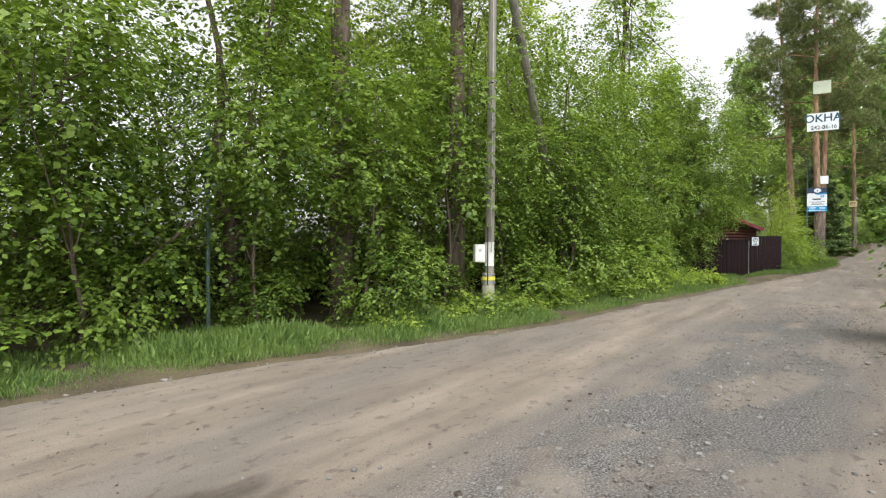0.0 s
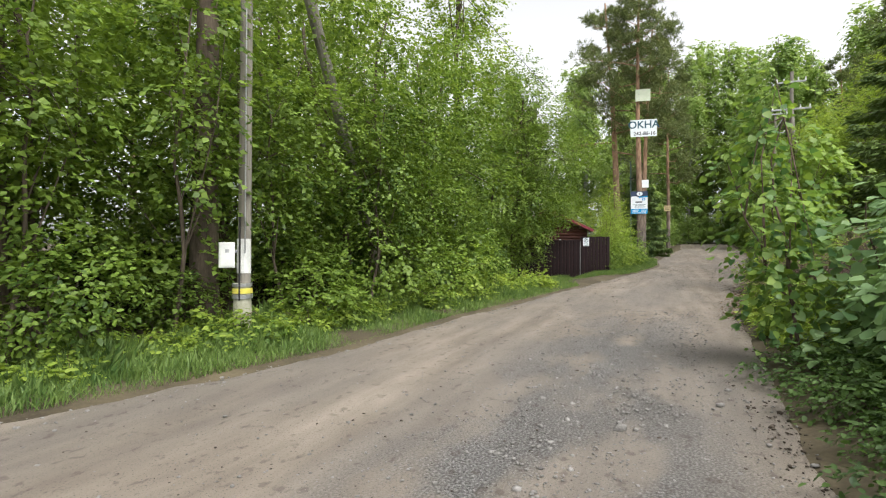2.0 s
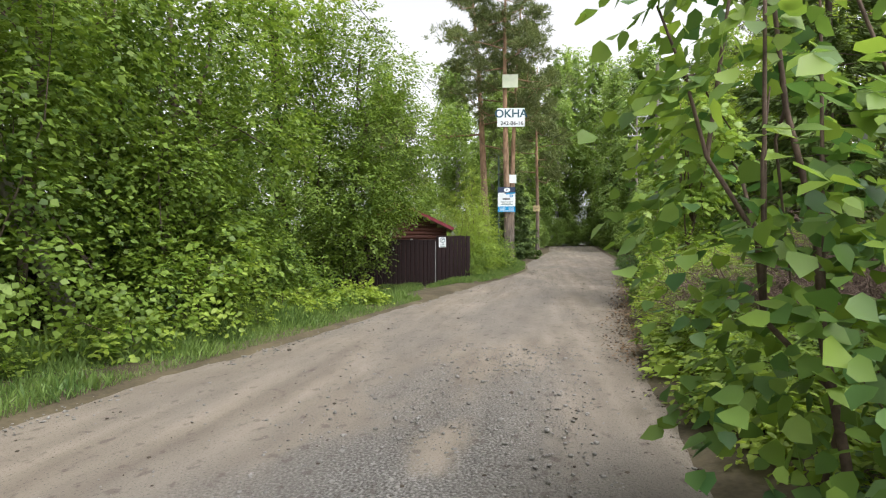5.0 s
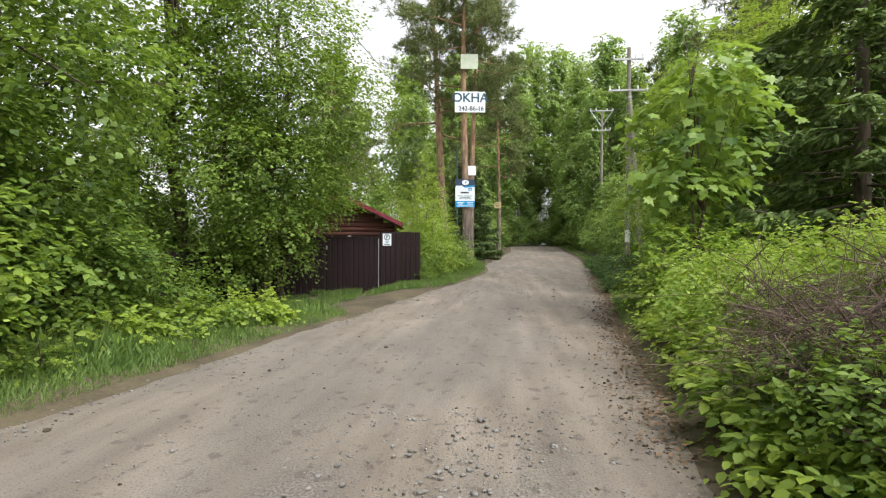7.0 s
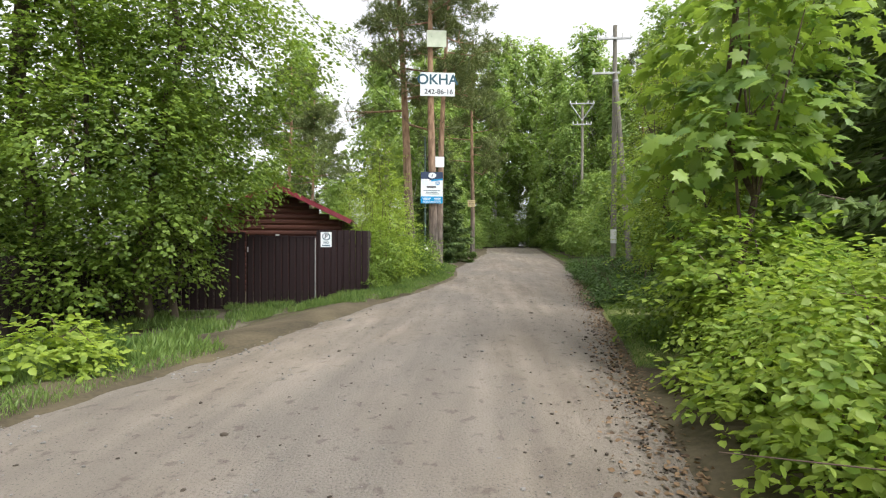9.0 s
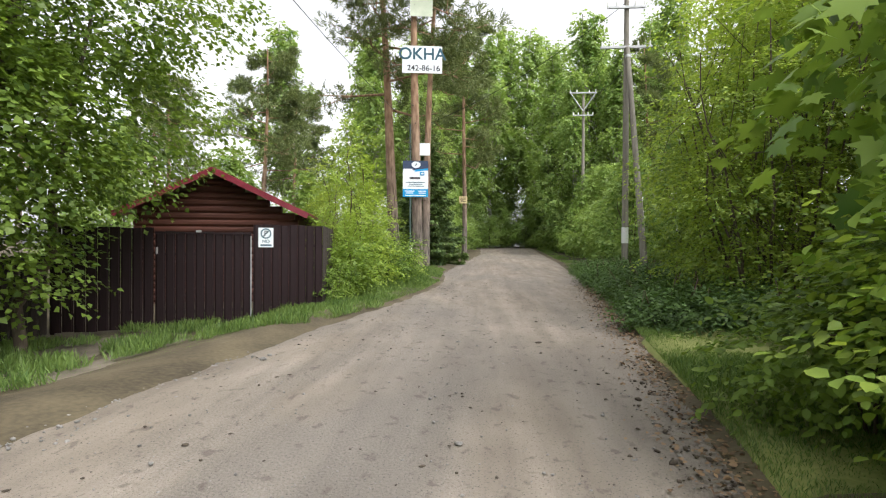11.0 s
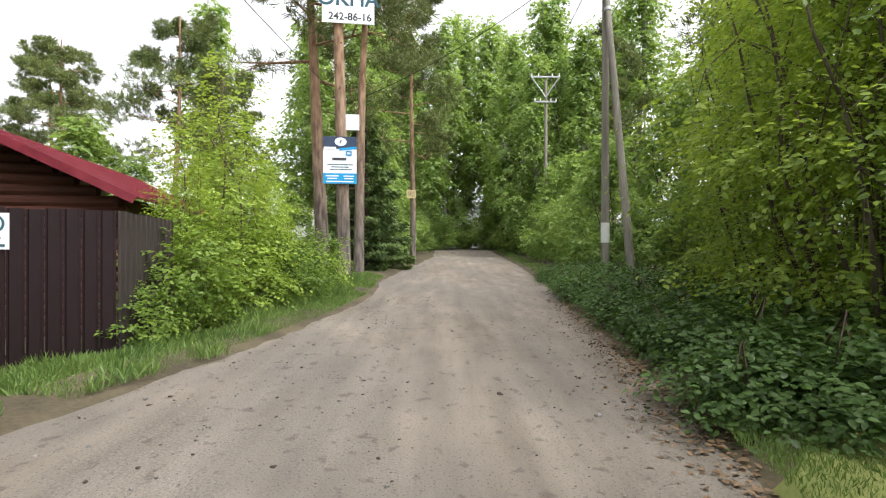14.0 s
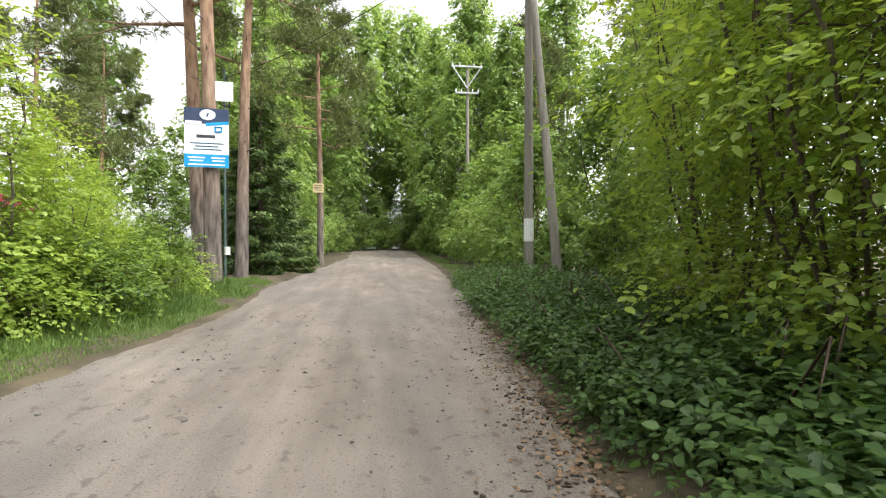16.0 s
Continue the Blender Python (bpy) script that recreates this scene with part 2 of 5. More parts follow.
# ---- plan: u runs along the road, v across it to the right ----
ALONG, ACROSS = Vector((0.63, 0.777, 0)).normalized(), Vector((0.777, -0.63, 0)).normalized()
YAW = math.degrees(math.atan2(ALONG.y, ALONG.x))
EDGE_U = [-60, 0, 3.7, 7, 10, 13, 17, 21, 24, 27, 29, 32, 35, 40, 45, 60, 75, 200]
EDGE_L = [-13, -7.3, -6.7, -5.5, -4.75, -4.5, -3.85, -3.25, -2.85, -2.4, -2.0, -1.55, -1.35, -1.6, -1.4, -0.2, -0.2, -0.2]
RIGHT_U = [-60, 0, 10, 13, 15, 20, 23, 27, 29, 33, 47, 62, 75, 200]
RIGHT_V = [0.5, 0.5, 0.55, 0.62, 0.75, 1.25, 1.7, 2.25, 2.5, 3.0, 4.2, 4.8, 5.2, 5.2]


def left_edge(u):
    return np.interp(u, EDGE_U, EDGE_L)


def right_edge(u):
    return np.interp(u, RIGHT_U, RIGHT_V)


def rise(u):
    """Height of the ground along the road."""
    s = np.clip(np.asarray(u, float) - 25.5, -26, 55)
    return np.where(s < 0, 0.013 * s, 0.013 * s + 0.0003 * s * s)


def dip(u, v):
    """The yard in front of the brown gate lies a little below the road."""
    u, v = np.asarray(u, float), np.asarray(v, float)
    out = np.clip((left_edge(u) - 0.5 - v) / 2.0, 0, 1)
    near = np.clip((u - 19) / 4, 0, 1) * np.clip((33 - u) / 4, 0, 1)
    return -0.24 * out * out * (3 - 2 * out) * near


def at(u, v, dz=0.0):
    """The world place of a point on the verge's ground."""
    q = ALONG * u + ACROSS * v
    return Vector((q.x, q.y, float(rise(u) + dip(u, v)) + dz))


def uv_of(x, y):
    return x * ALONG.x + y * ALONG.y, x * ACROSS.x + y * ACROSS.y


def ground_z(x, y):
    u, v = uv_of(x, y)
    return float(rise(u) + dip(u, v))


# ---- mesh helpers ----
def mesh_np(name, verts, faces, material, smooth=False):
    """A mesh from arrays; all faces have the same number of corners."""
    verts, faces = np.asarray(verts, np.float32), np.asarray(faces, np.int32)
    me = bpy.data.meshes.new(name)
    me.vertices.add(len(verts))
    me.vertices.foreach_set("co", verts.ravel())
    k = faces.shape[1]
    me.loops.add(faces.size)
    me.loops.foreach_set("vertex_index", faces.ravel())
    me.polygons.add(len(faces))
    me.polygons.foreach_set("loop_start", np.arange(0, faces.size, k, dtype=np.int32))
    me.polygons.foreach_set("loop_total", np.full(len(faces), k, np.int32))
    if smooth:
        me.polygons.foreach_set("use_smooth", np.ones(len(faces), bool))
    me.update(calc_edges=True)
    me.materials.append(material)
    return me


def link(name, me, parent=None, label=""):
    ob = new(name, me)
    ob.parent = parent
    return tagged(ob, label)


def part(name, bm, material, parent, label=""):
    """Links a bmesh as one mesh object under a thing or a part."""
    me = bpy.data.meshes.new(name)
    bm.to_mesh(me)
    bm.free()
    me.materials.append(material)
    return link(name, me, parent, label)


def box(sx, sy, sz, x=0.0, y=0.0, z=0.0, bevel=0.0, bm=None, turn=None):
    """A bevelled block with its centre at x, y, z."""
    bm = bm or bmesh.new()
    m = Matrix.Translation((x, y, z)) @ (turn or Matrix()) @ Matrix.Diagonal((sx, sy, sz, 1))
    made = bmesh.ops.create_cube(bm, size=1.0, matrix=m)
    if bevel:
        edges = {e for v in made["verts"] for e in v.link_edges}
        bmesh.ops.bevel(bm, geom=list(edges), offset=bevel, segments=2, affect="EDGES", profile=0.7)
    return bm


def rod(a, b, r0, r1=None, sides=10, bm=None):
    """A tapered round bar from a to b."""
    bm = bm or bmesh.new()
    a, b = Vector(a), Vector(b)
    m = Matrix.Translation((a + b) / 2) @ (b - a).to_track_quat("Z", "Y").to_matrix().to_4x4()
    bmesh.ops.create_cone(bm, cap_ends=True, segments=sides, radius1=r0, radius2=r0 if r1 is None else r1, depth=(b - a).length, matrix=m)
    return bm


def tubes(paths, sides=6):
    """Bent tapered stems: each path is a list of (point, radius). Arrays of vertices and quads."""
    vs, fs, base = [], [], 0
    for path in paths:
        pts = np.array([p for p, _ in path], float)
        rad = np.array([r for _, r in path], float)
        d = np.gradient(pts, axis=0)
        d /= np.linalg.norm(d, axis=1, keepdims=True) + 1e-9
        ref = np.where(np.abs(d[:, 2:3]) > 0.9, np.array([[1.0, 0, 0]]), np.array([[0, 0, 1.0]]))
        s = np.cross(d, ref)
        s /= np.linalg.norm(s, axis=1, keepdims=True) + 1e-9
        w = np.cross(d, s)
        ang = np.linspace(0, 2 * np.pi, sides, endpoint=False)
        ring = pts[:, None] + rad[:, None, None] * (np.cos(ang)[None, :, None] * s[:, None] + np.sin(ang)[None, :, None] * w[:, None])
        vs.append(ring.reshape(-1, 3))
        k = len(pts)
        i, j = np.meshgrid(np.arange(k - 1), np.arange(sides), indexing="ij")
        a = base + i * sides + j
        b = base + i * sides + (j + 1) % sides
        fs.append(np.stack([a, b, b + sides, a + sides], -1).reshape(-1, 4))
        base += k * sides
    return np.concatenate(vs), np.concatenate(fs)


OVAL = np.array([(0, 0, 0), (0.30, 0.26, 0.05), (0.26, 0.66, 0.04), (0, 1.0, -0.06), (-0.26, 0.66, 0.04), (-0.30, 0.26, 0.05)])
ROUND = np.array([(0, 0, 0), (0.42, 0.10, 0.07), (0.46, 0.5, 0.05), (0, 1.0, -0.10), (-0.46, 0.5, 0.05), (-0.42, 0.10, 0.07)])
SIX = np.array([(0, 1, 2, 3), (0, 3, 4, 5)])
FOUR = np.array([(0, 1, 2, 3)])
BROAD = np.array([(0, 0, 0), (0.44, 0.40, 0.09), (0, 1.0, -0.08), (-0.44, 0.40, 0.09)])
BLADE = np.array([(-0.035, 0, 0), (0.035, 0, 0), (0.018, 0.62, 0.10), (0, 1.0, 0.32)])
# five-lobed maple leaf: a fan of points and notches round the stalk
LOBES = [(0.10, -0.10), (0.42, -0.04), (0.30, 0.14), (0.62, 0.36), (0.30, 0.42), (0.34, 0.62), (0.16, 0.60), (0, 1.0)]
STAR = np.array([(0, 0.08, 0.05)] + [(x, y, 0.02 - 0.20 * x * x - 0.06 * y) for x, y in LOBES] + [(-x, y, 0.02 - 0.20 * x * x - 0.06 * y) for x, y in LOBES[-2::-1]])
STAR_F = np.array([(0, k, k + 1) for k in range(1, 15)])


def leaves(points, axis, normal, size, shape, faces):
    """Leaf blades: one at each point, growing along axis, its face towards normal."""
    axis = axis / (np.linalg.norm(axis, axis=1, keepdims=True) + 1e-9)
    side = np.cross(axis, normal)
    side /= np.linalg.norm(side, axis=1, keepdims=True) + 1e-9
    up = np.cross(side, axis)
    n, k = len(points), len(shape)
    v = points[:, None] + size[:, None, None] * (shape[None, :, 0:1] * side[:, None] + shape[None, :, 1:2] * axis[:, None] + shape[None, :, 2:3] * up[:, None])
    f = (faces[None] + (np.arange(n) * k)[:, None, None]).reshape(-1, faces.shape[1])
    return v.reshape(-1, 3), f


def sprays(rng, centres, outward, per, length, size, droop=0.25, shape=OVAL, faces=SIX, flat=0.6):
    """Twigs with leaves on both sides, one twig at each centre."""
    n = len(centres)
    d = outward + rng.normal(0, 0.45, (n, 3))
    d[:, 2] = d[:, 2] * flat - droop * 0.5
    d /= np.linalg.norm(d, axis=1, keepdims=True)
    s = np.cross(d, np.array([[0, 0, 1.0]]))
    s /= np.linalg.norm(s, axis=1, keepdims=True) + 1e-9
    t = np.linspace(0.0, 1.0, per)
    pos = centres[:, None] + d[:, None] * (t[None, :, None] * length * rng.uniform(0.6, 1.25, (n, 1, 1)))
    pos[..., 2] -= droop * length * t[None] ** 2
    sign = np.where(np.arange(per) % 2, 1.0, -1.0)[None, :, None]
    ax = d[:, None] * 0.7 + s[:, None] * sign * 0.9 + rng.normal(0, 0.28, (n, per, 3))
    ax[..., 2] -= droop
    nm = np.array([0, 0, 1.0]) + 0.45 * outward[:, None] + rng.normal(0, 0.38, (n, per, 3))
    pos = pos + rng.normal(0, 0.02, pos.shape)
    sz = size * rng.uniform(0.6, 1.25, n * per)
    return leaves(pos.reshape(-1, 3), ax.reshape(-1, 3), nm.reshape(-1, 3), sz, shape, faces)


def blob_points(rng, blobs, n, inner=0.55):
    """Points in the outer part of rounded masses (centre, radii), thinned by a noise so that gaps stay; and the way out."""
    w = np.array([b[1][0] * b[1][1] + b[1][0] * b[1][2] for b in blobs])
    pick = rng.choice(len(blobs), n, p=w / w.sum())
    c, r = np.array([b[0] for b in blobs], float)[pick], np.array([b[1] for b in blobs], float)[pick]
    d = rng.normal(0, 1, (n, 3))
    d /= np.linalg.norm(d, axis=1, keepdims=True)
    k = rng.uniform(inner ** 2, 1.0, (n, 1)) ** 0.5
    lump = 1 + 0.22 * np.sin(5 * d[:, 0:1] + pick[:, None]) * np.cos(4 * d[:, 2:3] + 2 * pick[:, None])
    return c + d * r * k * lump, d


def thing(name, place, label, category, group="", turn=0.0):
    ob = new(name)
    ob.matrix_basis = pose(*place, 0, 0, turn)
    return tagged(ob, label, category, group)


# ---- ground and road ----
def ground_sheet():
    us = np.concatenate([[-900, -300, -120, -60], np.arange(-30, 80, 0.5), [85, 95, 120, 200, 450, 1000]])
    off = np.concatenate([[-900, -350, -140, -70, -40, -25, -16], np.arange(-10, -1, 1.0), [-0.6, -0.3, 0.0, 0.35]])
    rows, kinds = [], []
    for u in us:
        l, r = float(left_edge(u)), float(right_edge(u))
        vs = np.concatenate([l + off, [(l + r) / 2], r - off[::-1]])
        out = np.maximum(l - vs, vs - r)
        bank = np.where(out < 0, -0.07, np.minimum(0.07, out * 0.2)) + 0.05 * np.array([noise.noise((u * 0.4, v * 0.4, 3.0)) for v in vs]) * (out > 0.3)
        bank = bank * np.where(out > 0, 1 + np.minimum(dip(u, vs) / 0.24, 0), 1)
        x, y = u * ALONG.x + vs * ACROSS.x, u * ALONG.y + vs * ACROSS.y
        rows.append(np.stack([x, y, rise(u) + bank + dip(u, vs)], -1))
    k = len(rows[0])
    i, j = np.meshgrid(np.arange(len(us) - 1), np.arange(k - 1), indexing="ij")
    a = i * k + j
    f = np.stack([a, a + 1, a + k + 1, a + k], -1).reshape(-1, 4)[:, ::-1]
    tagged(link("ground", mesh_np("ground", np.concatenate(rows), f, SOIL, True)), "dark verge soil with moss under the trees", "ground", kind="structure")


def road_strip():
    us = np.concatenate([np.arange(-40, -4, 1.0), np.arange(-4, 34, 0.14), np.arange(34, 75, 0.6)])
    fr = np.linspace(0, 1, 46)
    rows, uvs = [], []
    for u in us:
        l, r = float(left_edge(u)), float(right_edge(u))
        wob = 0.16 * noise.noise((u * 0.7, 1.0, 0)) + 0.07 * noise.noise((u * 2.9, 4.0, 0))
        wob2 = 0.10 * noise.noise((u * 0.8, 9.0, 0)) + 0.06 * noise.noise((u * 3.1, 7.0, 0))
        vs = (l - 0.25 + wob) + (r - l + 0.45 + wob2 - wob) * fr
        edge = np.minimum(vs - vs[0], vs[-1] - vs)
        z = rise(u) - 0.05 * np.exp(-edge / 0.10)
        z = z + np.array([0.022 * noise.noise((u * 0.5, v * 1.3, 0)) + 0.014 * noise.noise((u * 2.2, v * 3.0, 5)) + 0.006 * noise.noise((u * 7.0, v * 7.0, 8)) for v in vs])
        rows.append(np.stack([u * ALONG.x + vs * ACROSS.x, u * ALONG.y + vs * ACROSS.y, z], -1))
        uvs.append(np.stack([np.full_like(vs, u), vs], -1))
    k = len(fr)
    i, j = np.meshgrid(np.arange(len(us) - 1), np.arange(k - 1), indexing="ij")
    a = i * k + j
    f = np.stack([a, a + 1, a + k + 1, a + k], -1).reshape(-1, 4)[:, ::-1]
    me = mesh_np("road", np.concatenate(rows), f, ROAD, True)
    layer = me.uv_layers.new(name="UVMap")
    layer.data.foreach_set("uv", np.concatenate(uvs).astype(np.float32)[f.ravel()].ravel())
    tagged(link("road", me), "unpaved sandy road with gravel and shallow ruts", "road", kind="structure")


def flat_patch(name, corners, material, label, lift):
    """A lobed patch lying on the verge: corners as (u, v)."""
    pts = [Vector((u, v, 0)) for u, v in corners]
    mid = sum(pts, Vector()) / len(pts)
    ring = []
    for i, p in enumerate(pts):
        q = pts[(i + 1) % len(pts)]
        for k in range(6):
            w = p.lerp(q, k / 6)
            ring.append(mid + (w - mid) * (1 + 0.07 * noise.noise((w.x * 1.7, w.y * 1.7, lift * 100))))
    bm = bmesh.new()
    rows = []
    for s in (1.0, 0.93, 0.7, 0.35):
        rows.append([bm.verts.new(at(*(mid + (w - mid) * s).xy, (lift if s < 1 else -0.04) + 0.015 * noise.noise((w.x * 3 * s, w.y * 3 * s, 2)))) for w in ring])
    for a, b in zip(rows, rows[1:]):
        for i in range(len(ring)):
            j = (i + 1) % len(ring)
            bm.faces.new((a[i], a[j], b[j], b[i]))
    bm.faces.new(rows[-1])
    for f in bm.faces:
        f.smooth = True
    bmesh.ops.recalc_face_normals(bm, faces=bm.faces)
    ob = part(name, bm, material, None)
    tagged(ob, label, "ground", kind="structure")


ground_sheet()
road_strip()
flat_patch("driveway", [(19.8, -3.6), (20.8, -4.5), (22.6, -5.6), (24.4, -6.6), (26.0, -6.2), (27.2, -4.7), (26.7, -3.3), (25.5, -2.85), (23.5, -3.15), (21.5, -3.4)], DRIVE, "bare earth driveway in front of the brown gate", 0.015)
flat_patch("turf", [(20.6, 1.45), (25.0, 2.0), (26.6, 3.2), (25.0, 5.2), (21.5, 5.0), (20.2, 2.6)], TURF, "mossy short turf beside the road", 0.10)


# ---- trees ----
def stem_path(rng, base, top, r0, r1, wobble, steps=7):
    base, top = np.array(base, float), np.array(top, float)
    out = []
    for i in range(steps + 1):
        t = i / steps
        p = base + (top - base) * t + np.array([*rng.normal(0, wobble, 2), 0]) * (0 < i)
        out.append((p, r0 + (r1 - r0) * t))
    return out


def woody(name, place, seed, label, category, group, stems, blobs, n, per, size, length, leaf, bark=BARK, shape=OVAL, faces=SIX, droop=0.25, inner=0.55, limbs=14, turn=0.0):
    """A tree or shrub: stems [(base, top, r0, r1)], rounded leaf masses, n twigs of per leaves."""
    rng = np.random.default_rng(seed)
    root = thing(name, place, label, category, group, turn)
    paths = [stem_path(rng, *s, 0.05 + 0.4 * s[2]) for s in stems]
    for path in paths:
        link("trunk", mesh_np("trunk", *tubes([path], 8), bark, True), root)
    boughs = []
    for k in range(limbs):
        path = paths[k % len(paths)]
        c, r = blobs[k % len(blobs)]
        i = int(rng.integers(2, len(path) - 1))
        p0, r0 = path[i]
        aim = np.array(c) + rng.normal(0, 0.45, 3) * np.array(r)
        mid = (p0 + aim) / 2 + np.array([0, 0, 0.2]) + rng.normal(0, 0.12, 3)
        rr = max(0.012, min(0.05, r0 * 0.5))
        boughs.append([(p0, rr), (mid, rr * 0.65), (aim, rr * 0.25)])
    if boughs:
        tagged(link("branchwork", mesh_np("branchwork", *tubes(boughs, 5), bark, True), root), kind="stuff")
    pts, out = blob_points(rng, blobs, n, inner)
    keep = pts[:, 2] > 0.08
    v, f = sprays(rng, pts[keep], out[keep], per, length, size, droop, shape, faces)
    v[:, 2] = np.maximum(v[:, 2], 0.02)
    link("crown", mesh_np("crown", v, f, leaf), root)
    return root


def tree_blobs(rng, height, spread, low=0.8, count=24):
    """Small leaf masses round a stem, with gaps between them, fewer towards the top."""
    out = []
    for i in range(count):
        z = low + (height - low) * ((i + 0.5) / count) ** 1.25
        w = spread * (0.75 + 0.35 * math.sin(math.pi * min(1, z / height * 1.05)))
        a = i * 2.4 + rng.uniform(-0.5, 0.5)
        d = w * rng.uniform(0.35, 0.85)
        r = w * rng.uniform(0.30, 0.50)
        out.append(((d * math.cos(a), d * math.sin(a), z), (r, r, r * rng.uniform(0.45, 0.75))))
    return out


def tall_blobs(rng, low, high, spread, count, r0):
    """Leaf masses of a tall forest tree: widest below the middle, ragged at the top."""
    out = []
    for i in range(count):
        t = (i + rng.uniform(0.2, 0.8)) / count
        w = spread * (0.55 + 0.6 * math.sin(math.pi * min(1, t + 0.22))) * (1 - 0.55 * t * t)
        a = i * 2.4 + rng.uniform(-0.6, 0.6)
        d = w * rng.uniform(0.15, 1.0)
        r = r0 * rng.uniform(0.7, 1.25) * (1 - 0.4 * t)
        out.append(((d * math.cos(a), d * math.sin(a), low + (high - low) * t - 0.25 * d), (r, r, r * rng.uniform(0.55, 0.95))))
    return out


def again(ob, u, v, turn, scale=1.0, tall=1.0):
    """Another one of the kind, turned and resized."""
    return copy_thing(ob, Matrix.Translation(at(u, v)) @ pose(0, 0, 0, 0, 0, turn) @ Matrix.Diagonal((scale, scale, scale * tall, 1)))


# hedge of lime and maple trees along the edge with the pole
rng = np.random.default_rng(5)
HEDGE = "trees along the roadside hedge"
hedge_label = "dense leafy roadside tree with foliage down to the ground"
hedge_a = woody("broadleaf_tree", at(1.5, -10.2), 11, hedge_label, "tree", HEDGE, [((0, 0, 0), (0.3, 0.2, 7), 0.13, 0.03), ((0.3, 0.2, 0), (-0.9, 0.6, 7), 0.08, 0.02)],
                tree_blobs(rng, 7.6, 2.4, 1.1), 2300, 8, 0.098, 0.5, LEAF_HEDGE, shape=BROAD, faces=FOUR)
hedge_b = woody("broadleaf_tree", at(5.2, -9.5), 12, hedge_label, "tree", HEDGE, [((0, 0, 0), (-0.3, 0.3, 7.6), 0.15, 0.03), ((-0.2, 0.3, 0), (1.0, -0.4, 6), 0.07, 0.02)],
                tree_blobs(rng, 8.2, 2.5, 1.0, 26), 2500, 8, 0.098, 0.5, LEAF_HEDGE, shape=BROAD, faces=FOUR)
hedge_c = woody("rowan_tree", at(13.8, -7.3), 13, "leafy rowan with fine sprays of pale leaves", "tree", HEDGE, [((0, 0, 0), (-1.2, 0.7, 7), 0.12, 0.03), ((0.2, 0, 0), (0.8, 0.3, 7), 0.07, 0.02)],
                tree_blobs(rng, 7.6, 2.3, 0.9), 2500, 9, 0.085, 0.55, LEAF_HEDGE, shape=BROAD, faces=FOUR, droop=0.35)
for u, v, turn, sc, src in [(-2.5, -10.5, 70, 1.0, hedge_b), (-6.5, -11, 160, 1.0, hedge_a), (-10.5, -12.5, 20, 1.0, hedge_c), (8.2, -9.4, 110, 0.95, hedge_a),
                            (11.2, -8.6, 250, 1.0, hedge_b), (16.6, -7.0, 40, 0.95, hedge_a), (17.7, -7.3, 190, 0.8, hedge_b), (21.5, -9.6, 320, 0.8, hedge_a), (9.8, -11.5, 300, 0.9, hedge_c), (14.5, -10.2, 130, 1.1, hedge_a),
                            (18.8, -9.8, 80, 1.1, hedge_c), (6.0, -13.5, 60, 0.8, hedge_b), (3.2, -11.8, 200, 0.85, hedge_c), (-1.0, -12.8, 10, 0.9, hedge_a), (-4.8, -12.6, 150, 0.95, hedge_b), (-9.0, -14.0, 250, 0.95, hedge_c)]:
    again(src, u, v, turn, sc)
edge_maple = woody("broadleaf_tree", at(24.1, -6.5), 14, "spreading broadleaf tree shading the dark fence", "tree", HEDGE, [((0, 0, 0), (0.4, -0.2, 7.5), 0.16, 0.03), ((0.5, 0, 0), (1.2, 0.7, 5), 0.08, 0.02), ((-0.5, 0.2, 0), (-1.2, -0.5, 6), 0.08, 0.02)],
                   [((0.3, 0.1, 6.6), (2.2, 2.2, 1.3)), ((1.0, -0.5, 5.0), (2.2, 2.2, 1.3)), ((-0.7, 0.8, 4.6), (2.2, 2.2, 1.3)), ((0.9, 0.7, 3.4), (2.1, 2.1, 1.1)), ((-0.4, -1.0, 3.2), (1.9, 1.8, 1.1)), ((-0.2, -0.9, 1.9), (1.2, 1.2, 0.7)), ((0.2, 0.0, 1.3), (1.0, 1.0, 0.6)), ((-1.0, -0.6, 1.1), (1.0, 1.0, 0.6)), ((-1.4, 0.2, 2.2), (1.1, 1.1, 0.7)), ((0.3, -0.9, 2.6), (1.1, 1.1, 0.6)), ((0, 0, 8.0), (1.2, 1.2, 1.2))],
                   7500, 8, 0.088, 0.5, LEAF_HEDGE, shape=BROAD, faces=FOUR)

young_maple = woody("young_maple", at(8.95, -7.3), 16, "young maple whose leaves half hide the utility pole", "tree", HEDGE, [((0, 0, 0), (0.3, -0.2, 5.0), 0.04, 0.012)],
      [((0.35, -0.15, 2.5), (0.75, 0.75, 0.5)), ((0.4, -0.2, 3.5), (0.95, 0.95, 0.65)), ((0.3, -0.1, 4.7), (1.0, 1.0, 0.75)), ((-0.5, 0.2, 3.2), (0.9, 0.9, 0.7))], 520, 8, 0.10, 0.48, LEAF_HEDGE, shape=BROAD, faces=FOUR, limbs=10)
for u, v, turn, sc in [(7.0, -7.6, 80, 0.95), (5.0, -8.0, 170, 0.9), (10.9, -6.9, 250, 0.85), (12.9, -6.3, 20, 0.85), (2.6, -8.7, 300, 1.0), (-0.6, -9.0, 60, 1.0), (15.6, -6.1, 130, 0.8)]:
    again(young_maple, u, v, turn, sc)

